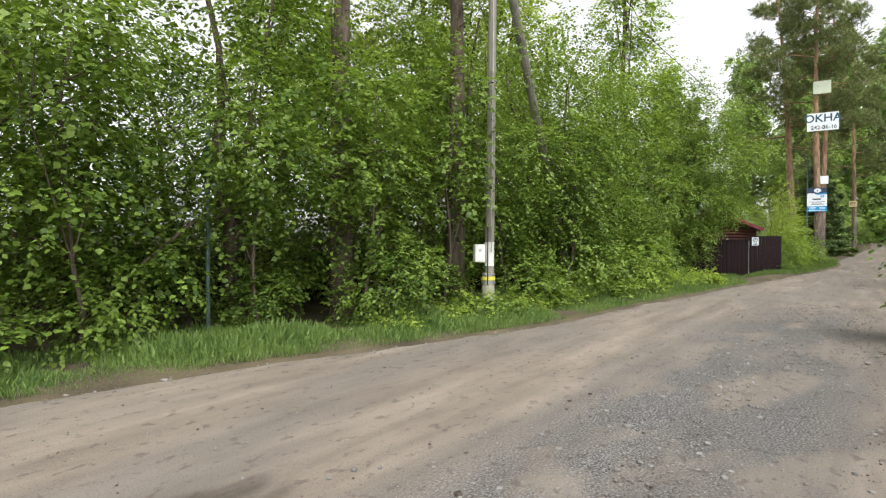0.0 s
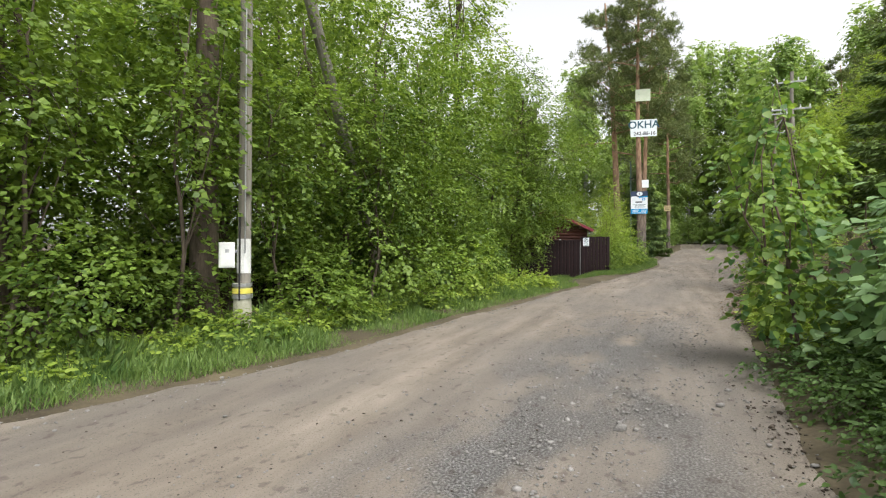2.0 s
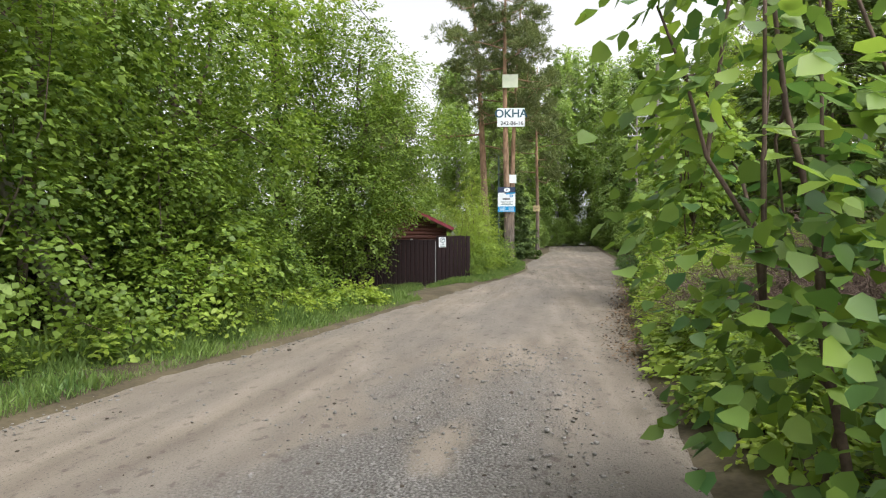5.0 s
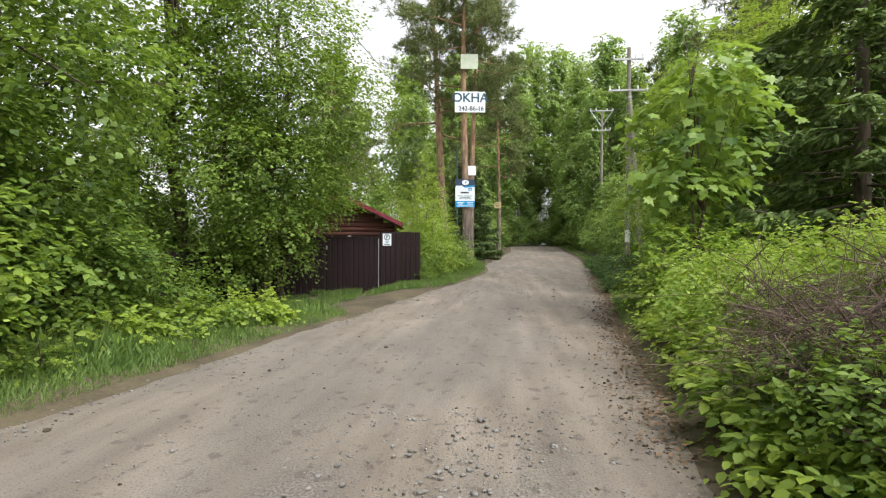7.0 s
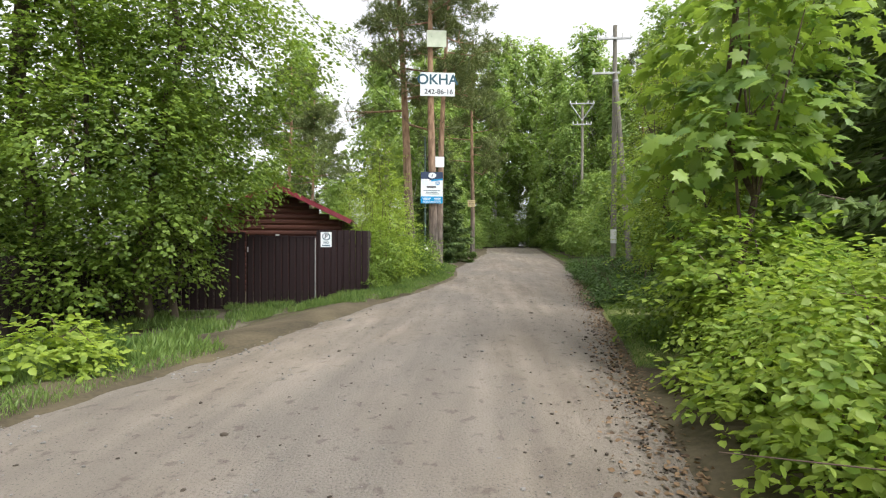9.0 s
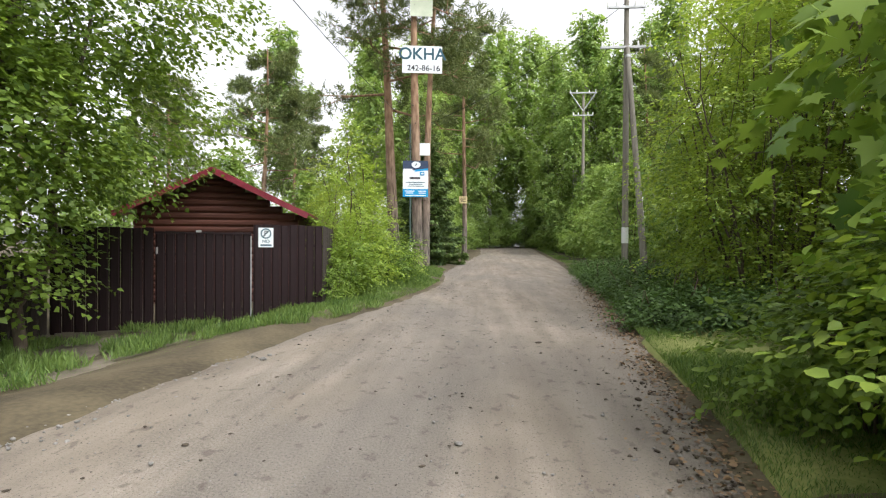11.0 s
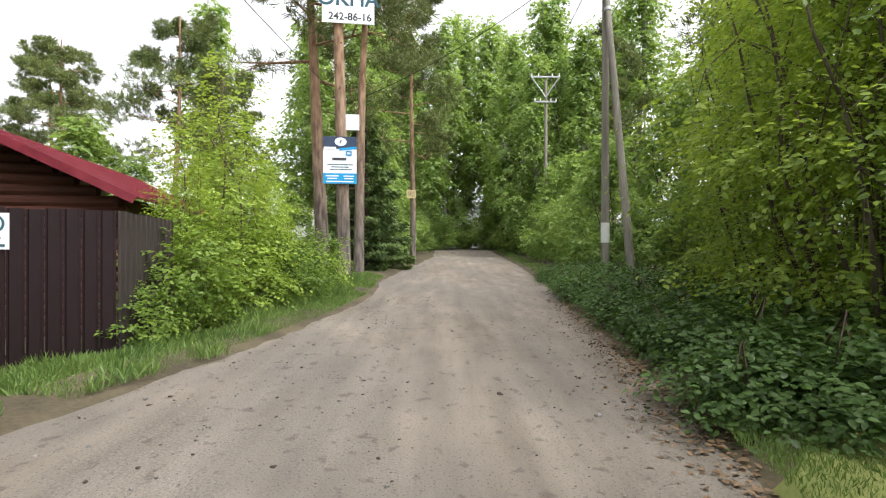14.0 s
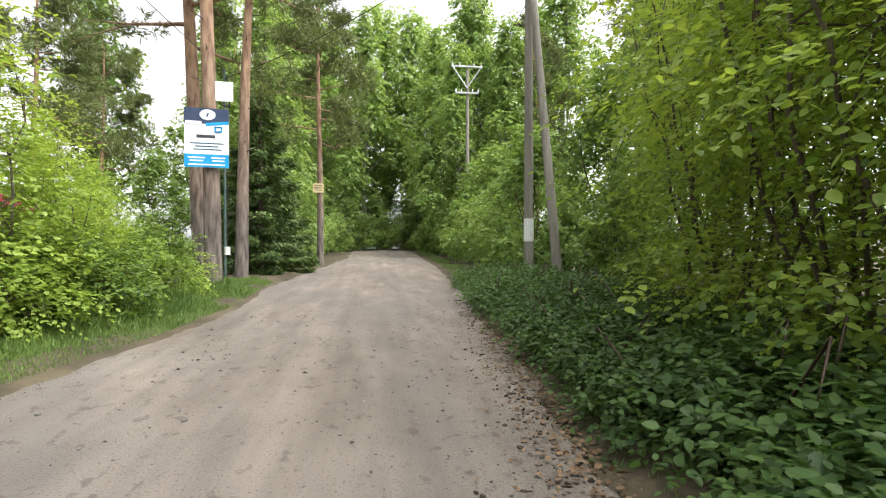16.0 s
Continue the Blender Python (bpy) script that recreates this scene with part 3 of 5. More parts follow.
# undergrowth at the foot of the hedge
rng = np.random.default_rng(8)
low_shrub = woody("shrub", at(0.5, -8.3), 21, "low leafy shrub at the foot of the hedge", "shrub", "undergrowth of the hedge", [((0, 0, 0), (0.3, 0.2, 1.2), 0.02, 0.006), ((0, 0, 0), (-0.4, 0.1, 1.3), 0.02, 0.006), ((0, 0, 0), (0.1, -0.4, 1.0), 0.02, 0.006)],
                  [((0, 0, 0.95), (0.95, 0.95, 0.6)), ((0.5, 0.3, 0.6), (0.7, 0.7, 0.45)), ((-0.5, -0.2, 1.3), (0.7, 0.7, 0.5))], 420, 8, 0.095, 0.38, LEAF_HEDGE, limbs=5)
bright_shrub = woody("shrub", at(15.2, -5.4), 22, "bright yellow-green young shrub on the grass verge", "shrub", "undergrowth of the hedge", [((0, 0, 0), (0.2, 0.3, 1.1), 0.02, 0.006), ((0, 0, 0), (-0.3, 0, 1.0), 0.02, 0.006)],
                     [((0, 0, 0.7), (0.85, 0.85, 0.5)), ((0.4, 0.2, 1.1), (0.6, 0.6, 0.4))], 260, 9, 0.085, 0.4, LEAF_BRIGHT, limbs=4)
for i in range(11):
    u = -3 + i * 2.05
    v = float(left_edge(u)) - rng.uniform(1.7, 2.5) - (0.5 if 8.5 < u < 10.8 else 0)
    again(low_shrub if rng.random() < 0.75 else bright_shrub, u, v, rng.uniform(0, 360), rng.uniform(0.6, 1.05), rng.uniform(0.9, 1.3))

for u, v, turn, sc in [(19.0, -6.0, 300, 0.8), (21.0, -8.4, 10, 1.2), (17.6, -5.9, 80, 0.9)]:
    again(low_shrub, u, v, turn, sc)

# willow and birch saplings beside the brown fence
sap_group = "saplings beside the brown fence"
sapling = woody("birch_sapling", at(31.9, -3.7), 31, "yellow-green young birch beside the brown fence", "tree", sap_group, [((0, 0, 0), (0.1, 0.1, 4.2), 0.035, 0.008), ((0.3, 0.1, 0), (0.6, 0.2, 3.4), 0.025, 0.008), ((-0.3, 0, 0), (-0.7, -0.2, 3.0), 0.025, 0.008)],
                [((0, 0, 1.0), (1.2, 1.2, 0.8)), ((0.1, 0, 2.0), (1.15, 1.15, 0.9)), ((0, 0.1, 3.0), (0.85, 0.85, 0.9)), ((0.05, 0, 4.0), (0.45, 0.45, 0.8))], 1100, 9, 0.075, 0.45, LEAF_BRIGHT, droop=0.1)
for u, v, turn, sc in [(33.6, -3.5, 100, 0.68), (35.2, -3.7, 220, 0.5), (38.4, -6.4, 10, 0.8), (37.0, -4.6, 310, 0.6), (30.6, -3.6, 150, 0.6)]:
    again(sapling, u, v, turn, sc)
for u, v, turn, sc in [(30.0, -3.3, 40, 0.85), (31.6, -3.0, 170, 0.8), (33.2, -2.9, 260, 0.8), (34.8, -2.9, 80, 0.85), (36.2, -2.7, 10, 0.7), (35.6, -3.6, 10, 0.9), (32.3, -3.7, 200, 1.0), (28.8, -3.25, 200, 0.55)]:
    again(bright_shrub if turn % 20 else low_shrub, u, v, turn, sc)


# ---- conifers ----
def needle_tufts(rng, centres, outward, per, length):
    """Bunches of needles: thin spikes spreading from each centre."""
    n = len(centres)
    ax = outward[:, None] * 0.9 + rng.normal(0, 0.65, (n, per, 3)) + np.array([0, 0, 0.25])
    nm = rng.normal(0, 1, (n, per, 3))
    shape = np.array([(-0.06, 0, 0), (0.06, 0, 0), (0.05, 0.8, 0), (-0.03, 1.0, 0)])
    pos = np.repeat(centres[:, None], per, 1) + rng.normal(0, 0.05, (n, per, 3))
    return leaves(pos.reshape(-1, 3), ax.reshape(-1, 3), nm.reshape(-1, 3), length * rng.uniform(0.7, 1.2, n * per), shape, FOUR)


def pine(place, seed, height, lean, r0, first, label, group, tufts=1500, stubs=10, spread=2.6, bark=None):
    """Scots pine: bare trunk with dead snags, irregular layered crown."""
    rng = np.random.default_rng(seed)
    root = thing("pine_tree", place, label, "tree", group)
    top = np.array([lean[0], lean[1], height])
    path = [(np.array([top[0] * t + 0.10 * math.sin(5 * t + seed), top[1] * t + 0.08 * math.cos(4 * t + seed) - 0.08 * math.cos(seed), height * t]), r0 * (1 - 0.8 * t) + (0.06 * r0 if t == 0 else 0)) for t in np.linspace(0, 1, 16)]
    link("trunk", mesh_np("trunk", *tubes([path], 12), bark or BARK_PINE, True), root)

    def along(t):
        k = min(14.999, t * 15)
        i = int(k)
        return path[i][0] * (1 - k + i) + path[i + 1][0] * (k - i), path[i][1]
    snag, bough, ends = [], [], []
    for k in range(stubs):
        p, r = along(rng.uniform(0.12, first))
        a = rng.uniform(0, 6.28)
        ln = rng.uniform(0.15, 0.7)
        snag.append([(p, 0.022), (p + np.array([math.cos(a) * ln, math.sin(a) * ln, rng.uniform(-0.1, 0.12)]), 0.007)])
    nb = 20
    for k in range(nb):
        t = first + (0.99 - first) * (k / nb) ** 0.9
        p, r = along(t)
        a = k * 2.4 + rng.uniform(-0.5, 0.5)
        ln = spread * (1.15 - 0.75 * (t - first) / (1 - first)) * rng.uniform(0.6, 1.1)
        d = np.array([math.cos(a), math.sin(a), 0])
        q = p + d * ln * 0.55 + np.array([0, 0, rng.uniform(-0.25, 0.25)])
        e = p + d * ln + np.array([0, 0, rng.uniform(0.05, 0.6)])
        br = max(0.02, r * 0.38)
        bough.append([(p, br), (q, br * 0.6), (e, br * 0.25)])
        ends.append((e, d, ln))
        for _ in range(3):
            w = q + rng.normal(0, 0.25, 3) + np.array([0, 0, 0.25])
            e2 = w + (d + rng.normal(0, 0.6, 3)) * ln * 0.3
            bough.append([(q, br * 0.4), (e2, br * 0.15)])
            ends.append((e2, d, ln * 0.8))
    for s in snag:
        link("snag", mesh_np("snag", *tubes([s], 5), BARK, True), root)
    tagged(link("branchwork", mesh_np("branchwork", *tubes(bough, 6), BARK_PINE, True), root), kind="stuff")
    pick = rng.integers(0, len(ends), tufts)
    c = np.array([e[0] for e in ends])[pick]
    s = np.array([e[2] for e in ends])[pick][:, None]
    d = rng.normal(0, 1, (tufts, 3))
    d /= np.linalg.norm(d, axis=1, keepdims=True)
    pts = c + d * np.array([0.36, 0.36, 0.15]) * s * rng.uniform(0.3, 1, (tufts, 1)) ** 0.5
    v, f = needle_tufts(rng, pts, d, 10, 0.27)
    link("crown", mesh_np("crown", v, f, NEEDLE_PINE), root)
    return root


def spruce(place, seed, height, spread, label, group, n=5200):
    """Spruce: whorls of drooping branches hung with dark needle sprays, down to the ground."""
    rng = np.random.default_rng(seed)
    root = thing("spruce_tree", place, label, "tree", group)
    link("trunk", mesh_np("trunk", *tubes([[(np.array([0, 0, height * t]), 0.02 + 0.016 * height * (1 - t)) for t in np.linspace(0, 1, 8)]], 8), BARK, True), root)
    nb = int(height * 9)
    bough, base, d, ln = [], [], [], []
    for k in range(nb):
        t = 0.03 + 0.95 * k / nb
        a = k * 2.4 + rng.uniform(-0.4, 0.4)
        length = spread * (1 - t) ** 0.8 * rng.uniform(0.75, 1.1) + 0.12
        p, dd = np.array([0, 0, height * t]), np.array([math.cos(a), math.sin(a), -0.16])
        bough.append([(p, 0.03 * (1.1 - t)), (p + dd * length * 0.6, 0.018 * (1.1 - t)), (p + dd * length + np.array([0, 0, 0.10 * length]), 0.006)])
        base.append(p), d.append(dd), ln.append(length)
    tagged(link("branchwork", mesh_np("branchwork", *tubes(bough, 4), BARK, True), root), kind="stuff")
    base, d, ln = np.array(base), np.array(d), np.array(ln)
    pick = rng.choice(nb, n, p=ln / ln.sum())
    t = rng.uniform(0.15, 1.0, (n, 1)) ** 0.7
    L = ln[pick][:, None]
    side = np.cross(d[pick], np.array([[0, 0, 1.0]]))
    pts = base[pick] + d[pick] * L * t + side * L * (1.05 - t) * rng.uniform(-0.38, 0.38, (n, 1)) + np.array([[0, 0, 0.10]]) * L * t ** 3
    pts[:, 2] -= rng.uniform(0, 0.22, n)
    pts[:, 2] = np.maximum(pts[:, 2], 0.1)
    ax = d[pick] + side * rng.normal(0, 0.6, (n, 1)) + np.array([0, 0, -0.35])
    sprig = np.array([(0, 0, 0), (0.16, 0.25, -0.04), (0.10, 0.75, -0.06), (0, 1.0, -0.02), (-0.10, 0.75, -0.06), (-0.16, 0.25, -0.04)])
    allp = np.repeat(pts[:, None], 3, 1) + rng.normal(0, 0.05, (n, 3, 3))
    alla = np.repeat(ax[:, None], 3, 1) + rng.normal(0, 0.35, (n, 3, 3))
    v, f = leaves(allp.reshape(-1, 3), alla.reshape(-1, 3), np.array([0, 0, 1.0]) + rng.normal(0, 0.5, (n * 3, 3)), 0.24 * rng.uniform(0.6, 1.2, n * 3), sprig, SIX)
    link("crown", mesh_np("crown", v, f, NEEDLE_SPRUCE), root)
    return root


TRIO = "pines carrying the signs"
SIGN_PINE = Vector((21.84, 31.03, 0))
SIGN_PINE.z = ground_z(21.84, 31.03)
sign_pine = pine(SIGN_PINE, 2, 17, (0.1, 0.2), 0.21, 0.62, "tall pine with orange bark, signs nailed to its trunk", TRIO, 1700, 14)
pine((23.85, 35.9, ground_z(23.85, 35.9)), 5, 18, (-1.1, 0.4), 0.28, 0.42, "tall slightly leaning pine with forked limbs", TRIO, 1900, 8, 3.0)
pine((23.7, 33.3, ground_z(23.7, 33.3)), 9, 16, (0.9, 0.2), 0.19, 0.55, "tall leaning pine with short dead snags", TRIO, 1600, 16)
far_pine = pine(at(50.95, -1.25), 14, 15, (0.2, 0.1), 0.17, 0.4, "slim pine with a small yellow board", "pines of the wood", 2300, 6, 2.6)
wood_pine = pine(at(52, -14.5), 17, 14, (0.3, 0.2), 0.2, 0.42, "broad-crowned pine behind the log shed", "pines of the wood", 3000, 5, 3.2)
for u, v, turn, sc, src in [(54, -22, 90, 0.95, wood_pine), (60, -27, 200, 1.0, wood_pine), (47, -27, 40, 0.95, wood_pine), (62, -16, 20, 1.0, wood_pine),
                            (42, -34, 120, 1.1, wood_pine), (66, -5, 250, 1.1, far_pine), (31, -27, 10, 1.05, wood_pine), (22, -26, 70, 1.1, wood_pine), (3, -27, 240, 1.1, wood_pine),
                            (27, 14, 33, 1.1, wood_pine), (32, 12, 99, 1.1, far_pine), (22, 16, 210, 1.15, wood_pine), (38, 11, 280, 1.05, far_pine), (46, 16, 200, 1.0, wood_pine), (18, 22, 45, 1.2, wood_pine),
                            (61, 13, 60, 1.1, far_pine)]:
    again(src, u, v, turn, sc)
pine(at(7.3, -8.5), 23, 15, (-0.3, 0.3), 0.26, 0.6, "thick dark pine trunk inside the hedge", "pines of the hedge", 1200, 5, 2.6, BARK)
pine((0.38, 12.35, ground_z(0.38, 12.35)), 24, 14, (-0.3, 0.6), 0.25, 0.6, "thick dark pine trunk behind the utility pole", "pines of the hedge", 1000, 4, 2.4, BARK)
dark_spruce = spruce(at(45.6, -2.9), 3, 7.2, 2.2, "dark green spruce at the roadside beyond the pines", "spruces", 6500)
spruce(at(22.2, 6.0), 4, 10, 3.3, "large dark spruce with drooping branches", "spruces", 9000)
for u, v, turn, sc, tall in [(47.6, -3.2, 100, 0.95, 1.1), (66, 9.5, 30, 1.3, 1.9), (72, 8, 130, 1.3, 1.7)]:
    again(dark_spruce, u, v, turn, sc, tall)

# birches and mixed wood closing the road
rng = np.random.default_rng(33)
birch = woody("birch_tree", at(60, 7.2), 41, "tall fresh green birch in the wood", "tree", "birches of the wood", [((0, 0, 0), (0.3, 0.2, 14), 0.14, 0.03)],
              tall_blobs(rng, 3.0, 14.2, 2.1, 30, 0.85), 1500, 7, 0.21, 0.6, LEAF_BIRCH, BARK_BIRCH, BROAD, FOUR, 0.45, limbs=22)
roadside_bush = woody("hazel_bush", at(41, 6.4), 42, "rounded fresh green roadside bush", "shrub", "bushes along the far road", [((0, 0, 0), (0.3, 0.2, 3.6), 0.04, 0.01), ((0.2, 0, 0), (-0.8, 0.4, 3.2), 0.03, 0.01), ((0, 0.2, 0), (0.8, -0.4, 3.0), 0.03, 0.01)],
                      tall_blobs(rng, 0.5, 4.8, 1.6, 22, 0.62), 1050, 7, 0.145, 0.4, LEAF_BIRCH, shape=BROAD, faces=FOUR)
for u, v, sc, tall in [(44.5, 7.2, 1.05, 1.15), (48, 7.0, 1.05, 1.1), (51.5, 7.2, 1.1, 1.1), (55, 7.3, 1.0, 1.2), (59, 7.4, 1.0, 1.1), (63, 7.3, 1.0, 1.2), (67.5, 7.0, 1.0, 1.0), (38.4, 7.6, 1.0, 1.3), (36.5, 6.9, 0.6, 1.0),
                       (52, -3.6, 0.9, 1.1), (56, -2.9, 0.9, 1.0), (60, -2.8, 0.9, 1.1), (64, -2.6, 1.0, 1.1), (69, -2.2, 1.0, 1.0), (75, -0.5, 1.0, 1.0), (78, 2.0, 1.1, 1.0), (79, 5.0, 1.1, 1.0), (76, 7.6, 1.1, 1.0), (81, 0, 1.3, 1.2), (82, 3.5, 1.3, 1.2), (40, -7.5, 0.9, 1), (37, -9.5, 1, 1), (44, -12, 1, 1), (34, -12, 1.0, 1), (28, -13.5, 1, 1),
                       (18, -13, 1.0, 0.9), (23, -14, 1.0, 0.9), (24.4, -10.6, 1.0, 0.9), (21.6, -11.4, 1.0, 0.9), (27.0, -11.0, 0.8, 0.8), (27, 10.2, 1.0, 1.1), (31.5, 10.6, 1, 1.1), (24.3, 10.5, 1.0, 1.1), (35.5, 10.6, 1.0, 1.1), (40.5, 10.2, 1.1, 1.2), (74, 0.8, 0.8, 0.9), (71, -1.6, 0.8, 1), (72, 6.6, 0.9, 1), (75, 2.6, 0.75, 0.9), (74.5, 4.6, 0.8, 0.9), (77, 6, 1, 1), (-6, -15.5, 1.0, 0.8), (-1, -15.8, 1.0, 0.8), (4, -16, 1.0, 0.8), (9, -15, 1.0, 0.8), (13.5, -13.5, 1.0, 0.8), (47, -9.5, 1.0, 0.9), (50, -7.5, 0.9, 0.9), (54, -6, 0.9, 0.9), (60, -12, 1.2, 1.2), (52, -18, 1.2, 1.1), (45, -20, 1.2, 1.1)]:
    again(roadside_bush, u, v, rng.uniform(0, 360), sc, tall)
for u, v, sc in [(64, 9, 1.0), (58.5, -5.5, 0.8), (69, 0.5 - 4, 1.0), (73, 7.5, 1.0), (60, 10.5, 0.8), (66, -5.5, 1.0), (62, -5, 0.85), (80, 1, 1.2), (82, 6, 1.25), (84, -3, 1.2), (78, -7, 1.1), (74, 11, 1.1), (86, 3, 1.35), (88, 9, 1.3), (72, -11, 1.1), (80, -14, 1.2), (90, -4, 1.3), (86, 15, 1.2), (76, 18, 1.2), (64, 16, 1.1), (70, -20, 1.1), (55, 18, 1.0)]:
    again(birch, u, v, rng.uniform(0, 360), sc * 1.45, 1.0)
# tall poplars above the hedge
poplar = woody("poplar_tree", at(20.0, -12.5), 43, "tall poplar with a loose yellow-green crown", "tree", "poplars behind the hedge", [((0, 0, 0), (0.2, 0.3, 16), 0.2, 0.04)],
               [((0.2, 0, 6), (1.8, 1.8, 1.6)), ((-0.3, 0.4, 8.2), (2.0, 2.0, 1.6)), ((0.4, -0.2, 10.4), (1.9, 1.9, 1.6)), ((-0.2, 0.1, 12.6), (1.6, 1.6, 1.6)), ((0, 0, 14.8), (1.0, 1.0, 1.4))], 1900, 8, 0.14, 0.6, LEAF_BRIGHT, BARK, BROAD, FOUR)
for u, v, turn, sc in [(23.9, -8.6, 80, 0.92), (15.8, -13.5, 160, 1.0), (10, -15, 250, 1.05), (2, -17, 20, 1.0)]:
    again(poplar, u, v, turn, sc)

# ---- right-hand verge ----
GREEN_R = "bushes beside the verge"
knot = woody("knotweed_clump", at(10.6, 2.2), 51, "tall clump of broad-leaved stems beside the road", "shrub", GREEN_R, [((0.2 * math.cos(a), 0.2 * math.sin(a), 0), (0.7 * math.cos(a), 0.7 * math.sin(a), 2.0), 0.016, 0.006) for a in range(0, 7)],
             [((0, 0, 0.6), (1.1, 1.1, 0.6)), ((0.1, 0.1, 1.3), (1.05, 1.05, 0.7)), ((0, 0, 1.8), (0.7, 0.7, 0.45))], 420, 5, 0.15, 0.5, LEAF_BIG, BARK_TWIG, ROUND, SIX, 0.4, limbs=8, inner=0.4)
for u, v, turn, sc in [(9.1, 2.25, 140, 0.85), (12.2, 2.7, 250, 0.8), (7.4, 2.4, 30, 0.85), (5.6, 2.5, 200, 1.0), (3.6, 2.7, 300, 1.0), (1.4, 3.0, 45, 1.0)]:
    again(knot, u, v, turn, sc)
lime_sap = woody("lime_sapling", at(11.0, 0.95), 52, "young lime sapling with bright leaves leaning over the road", "tree", GREEN_R, [((0, 0, 0), (-0.2, 0.3, 3.6), 0.025, 0.004), ((0.1, 0, 0), (-0.6, 0.6, 2.6), 0.02, 0.006)],
                 [((-0.1, 0.1, 1.1), (0.5, 0.5, 0.5)), ((-0.25, 0.25, 1.9), (0.52, 0.52, 0.5)), ((-0.25, 0.3, 2.7), (0.34, 0.34, 0.45)), ((-0.2, 0.3, 3.4), (0.16, 0.16, 0.5))], 190, 7, 0.10, 0.4, LEAF_MAPLE, BARK_TWIG, ROUND, SIX, 0.45, limbs=10)
spirea = woody("spirea_bush", at(17.3, 2.25), 53, "low yellow-green spirea bush at the road edge", "shrub", GREEN_R, [((0.1 * k, 0, 0), (0.3 * math.cos(k), 0.3 * math.sin(k), 1.0), 0.012, 0.004) for k in range(5)],
               [((0, 0, 0.6), (0.95, 0.95, 0.45)), ((0.4, -0.3, 0.95), (0.8, 0.8, 0.35)), ((-0.5, 0.3, 0.9), (0.7, 0.7, 0.35))], 700, 9, 0.055, 0.3, LEAF_BRIGHT, BARK_TWIG, limbs=6)
for u, v, turn, sc in [(18.4, 2.55, 220, 1.0), (16.0, 4.0, 300, 1.3), (17.4, 3.9, 60, 1.35), (19.5, 2.9, 20, 0.9), (18.9, 4.2, 200, 1.25), (19.2, 2.2, 100, 0.6)]:
    again(spirea, u, v, turn, sc)
maple = woody("maple_sapling", at(24.2, 6.6), 54, "young maple with large pale leaves", "tree", GREEN_R, [((0, 0, 0), (0.1, 0.1, 4.4), 0.035, 0.01), ((0, 0, 0), (0.5, -0.3, 3.2), 0.025, 0.008)],
              [((0, 0, 1.6), (1.1, 1.1, 0.7)), ((0.2, 0, 2.7), (1.1, 1.1, 0.7)), ((0, 0.1, 3.7), (0.75, 0.75, 0.6))], 260, 6, 0.20, 0.5, LEAF_MAPLE, BARK_TWIG, STAR, STAR_F, 0.5, limbs=12)
near_maple = woody("maple_tree", at(20.8, 2.75), 55, "maple whose leafy branches hang over the verge", "tree", GREEN_R, [((0, 0, 0), (-0.2, 0.2, 4.3), 0.05, 0.02)],
                   [((-0.35, 0.3, 2.45), (0.7, 0.7, 0.3)), ((0.1, 0.2, 3.0), (0.9, 0.9, 0.4)), ((0.2, 0.1, 3.7), (0.9, 0.9, 0.5)), ((0, 0, 4.3), (0.5, 0.5, 0.5))], 230, 6, 0.17, 0.5, LEAF_MAPLE, BARK_TWIG, STAR, STAR_F, 0.5, limbs=12)
for u, v, turn, sc in [(19.8, 2.5, 50, 1.05), (20.6, 2.9, 130, 1.1), (18.6, 3.3, 10, 1.0)]:
    again(bright_shrub, u, v, turn, sc)
for u, v, turn, sc in [(21.5, 2.45, 70, 0.75), (21.2, 3.2, 200, 1.0), (22.0, 3.3, 320, 0.8)]:
    again(low_shrub, u, v, turn, sc)
rowan = woody("rowan_bush", at(28.6, 5.2), 56, "many-stemmed rowan thicket overhanging the verge", "shrub", GREEN_R, [((0.35 * math.cos(k * 0.9), 0.35 * math.sin(k * 0.9), 0), (1.6 * math.cos(k * 0.9), 1.6 * math.sin(k * 0.9), 5.0 + 0.3 * (k % 3)), 0.032, 0.009) for k in range(7)],
              [((0, 0, 1.0), (1.9, 1.9, 0.7)), ((0.9, 0.6, 2.2), (1.4, 1.4, 0.7)), ((-0.9, 0.5, 2.6), (1.4, 1.4, 0.7)), ((0, -1.0, 2.9), (1.4, 1.4, 0.7)), ((0.5, 0.3, 4.0), (1.8, 1.8, 0.8)), ((-0.6, -0.3, 5.1), (1.7, 1.7, 0.8)), ((0.3, 0.2, 6.2), (1.2, 1.2, 0.7))], 2000, 9, 0.08, 0.5, LEAF_MIX, limbs=30, inner=0.35)
for u, v, turn, sc in [(31.2, 6.0, 100, 0.9), (27.3, 4.9, 150, 0.9), (26.4, 6.9, 200, 1.05), (29.0, 8.0, 300, 1.15), (33.4, 7.6, 30, 0.95)]:
    again(rowan, u, v, turn, sc)
tall_rowan = woody("rowan_tree", at(31.0, 7.6), 57, "tall thin-crowned rowan with light gaps", "tree", GREEN_R, [((0, 0, 0), (0.3, 0.1, 8), 0.08, 0.02), ((0.3, 0, 0), (1.2, 0.6, 7), 0.06, 0.02), ((-0.3, 0, 0), (-1.1, 0.3, 7), 0.06, 0.02)],
                   [((0.2, 0, 4.2), (2.0, 2.0, 0.8)), ((0.8, 0.5, 5.8), (1.9, 1.9, 0.8)), ((-0.8, 0, 7.0), (1.9, 1.9, 0.8)), ((0.2, 0, 8.4), (1.4, 1.4, 0.8))], 1000, 8, 0.12, 0.55, LEAF_BRIGHT, limbs=16)
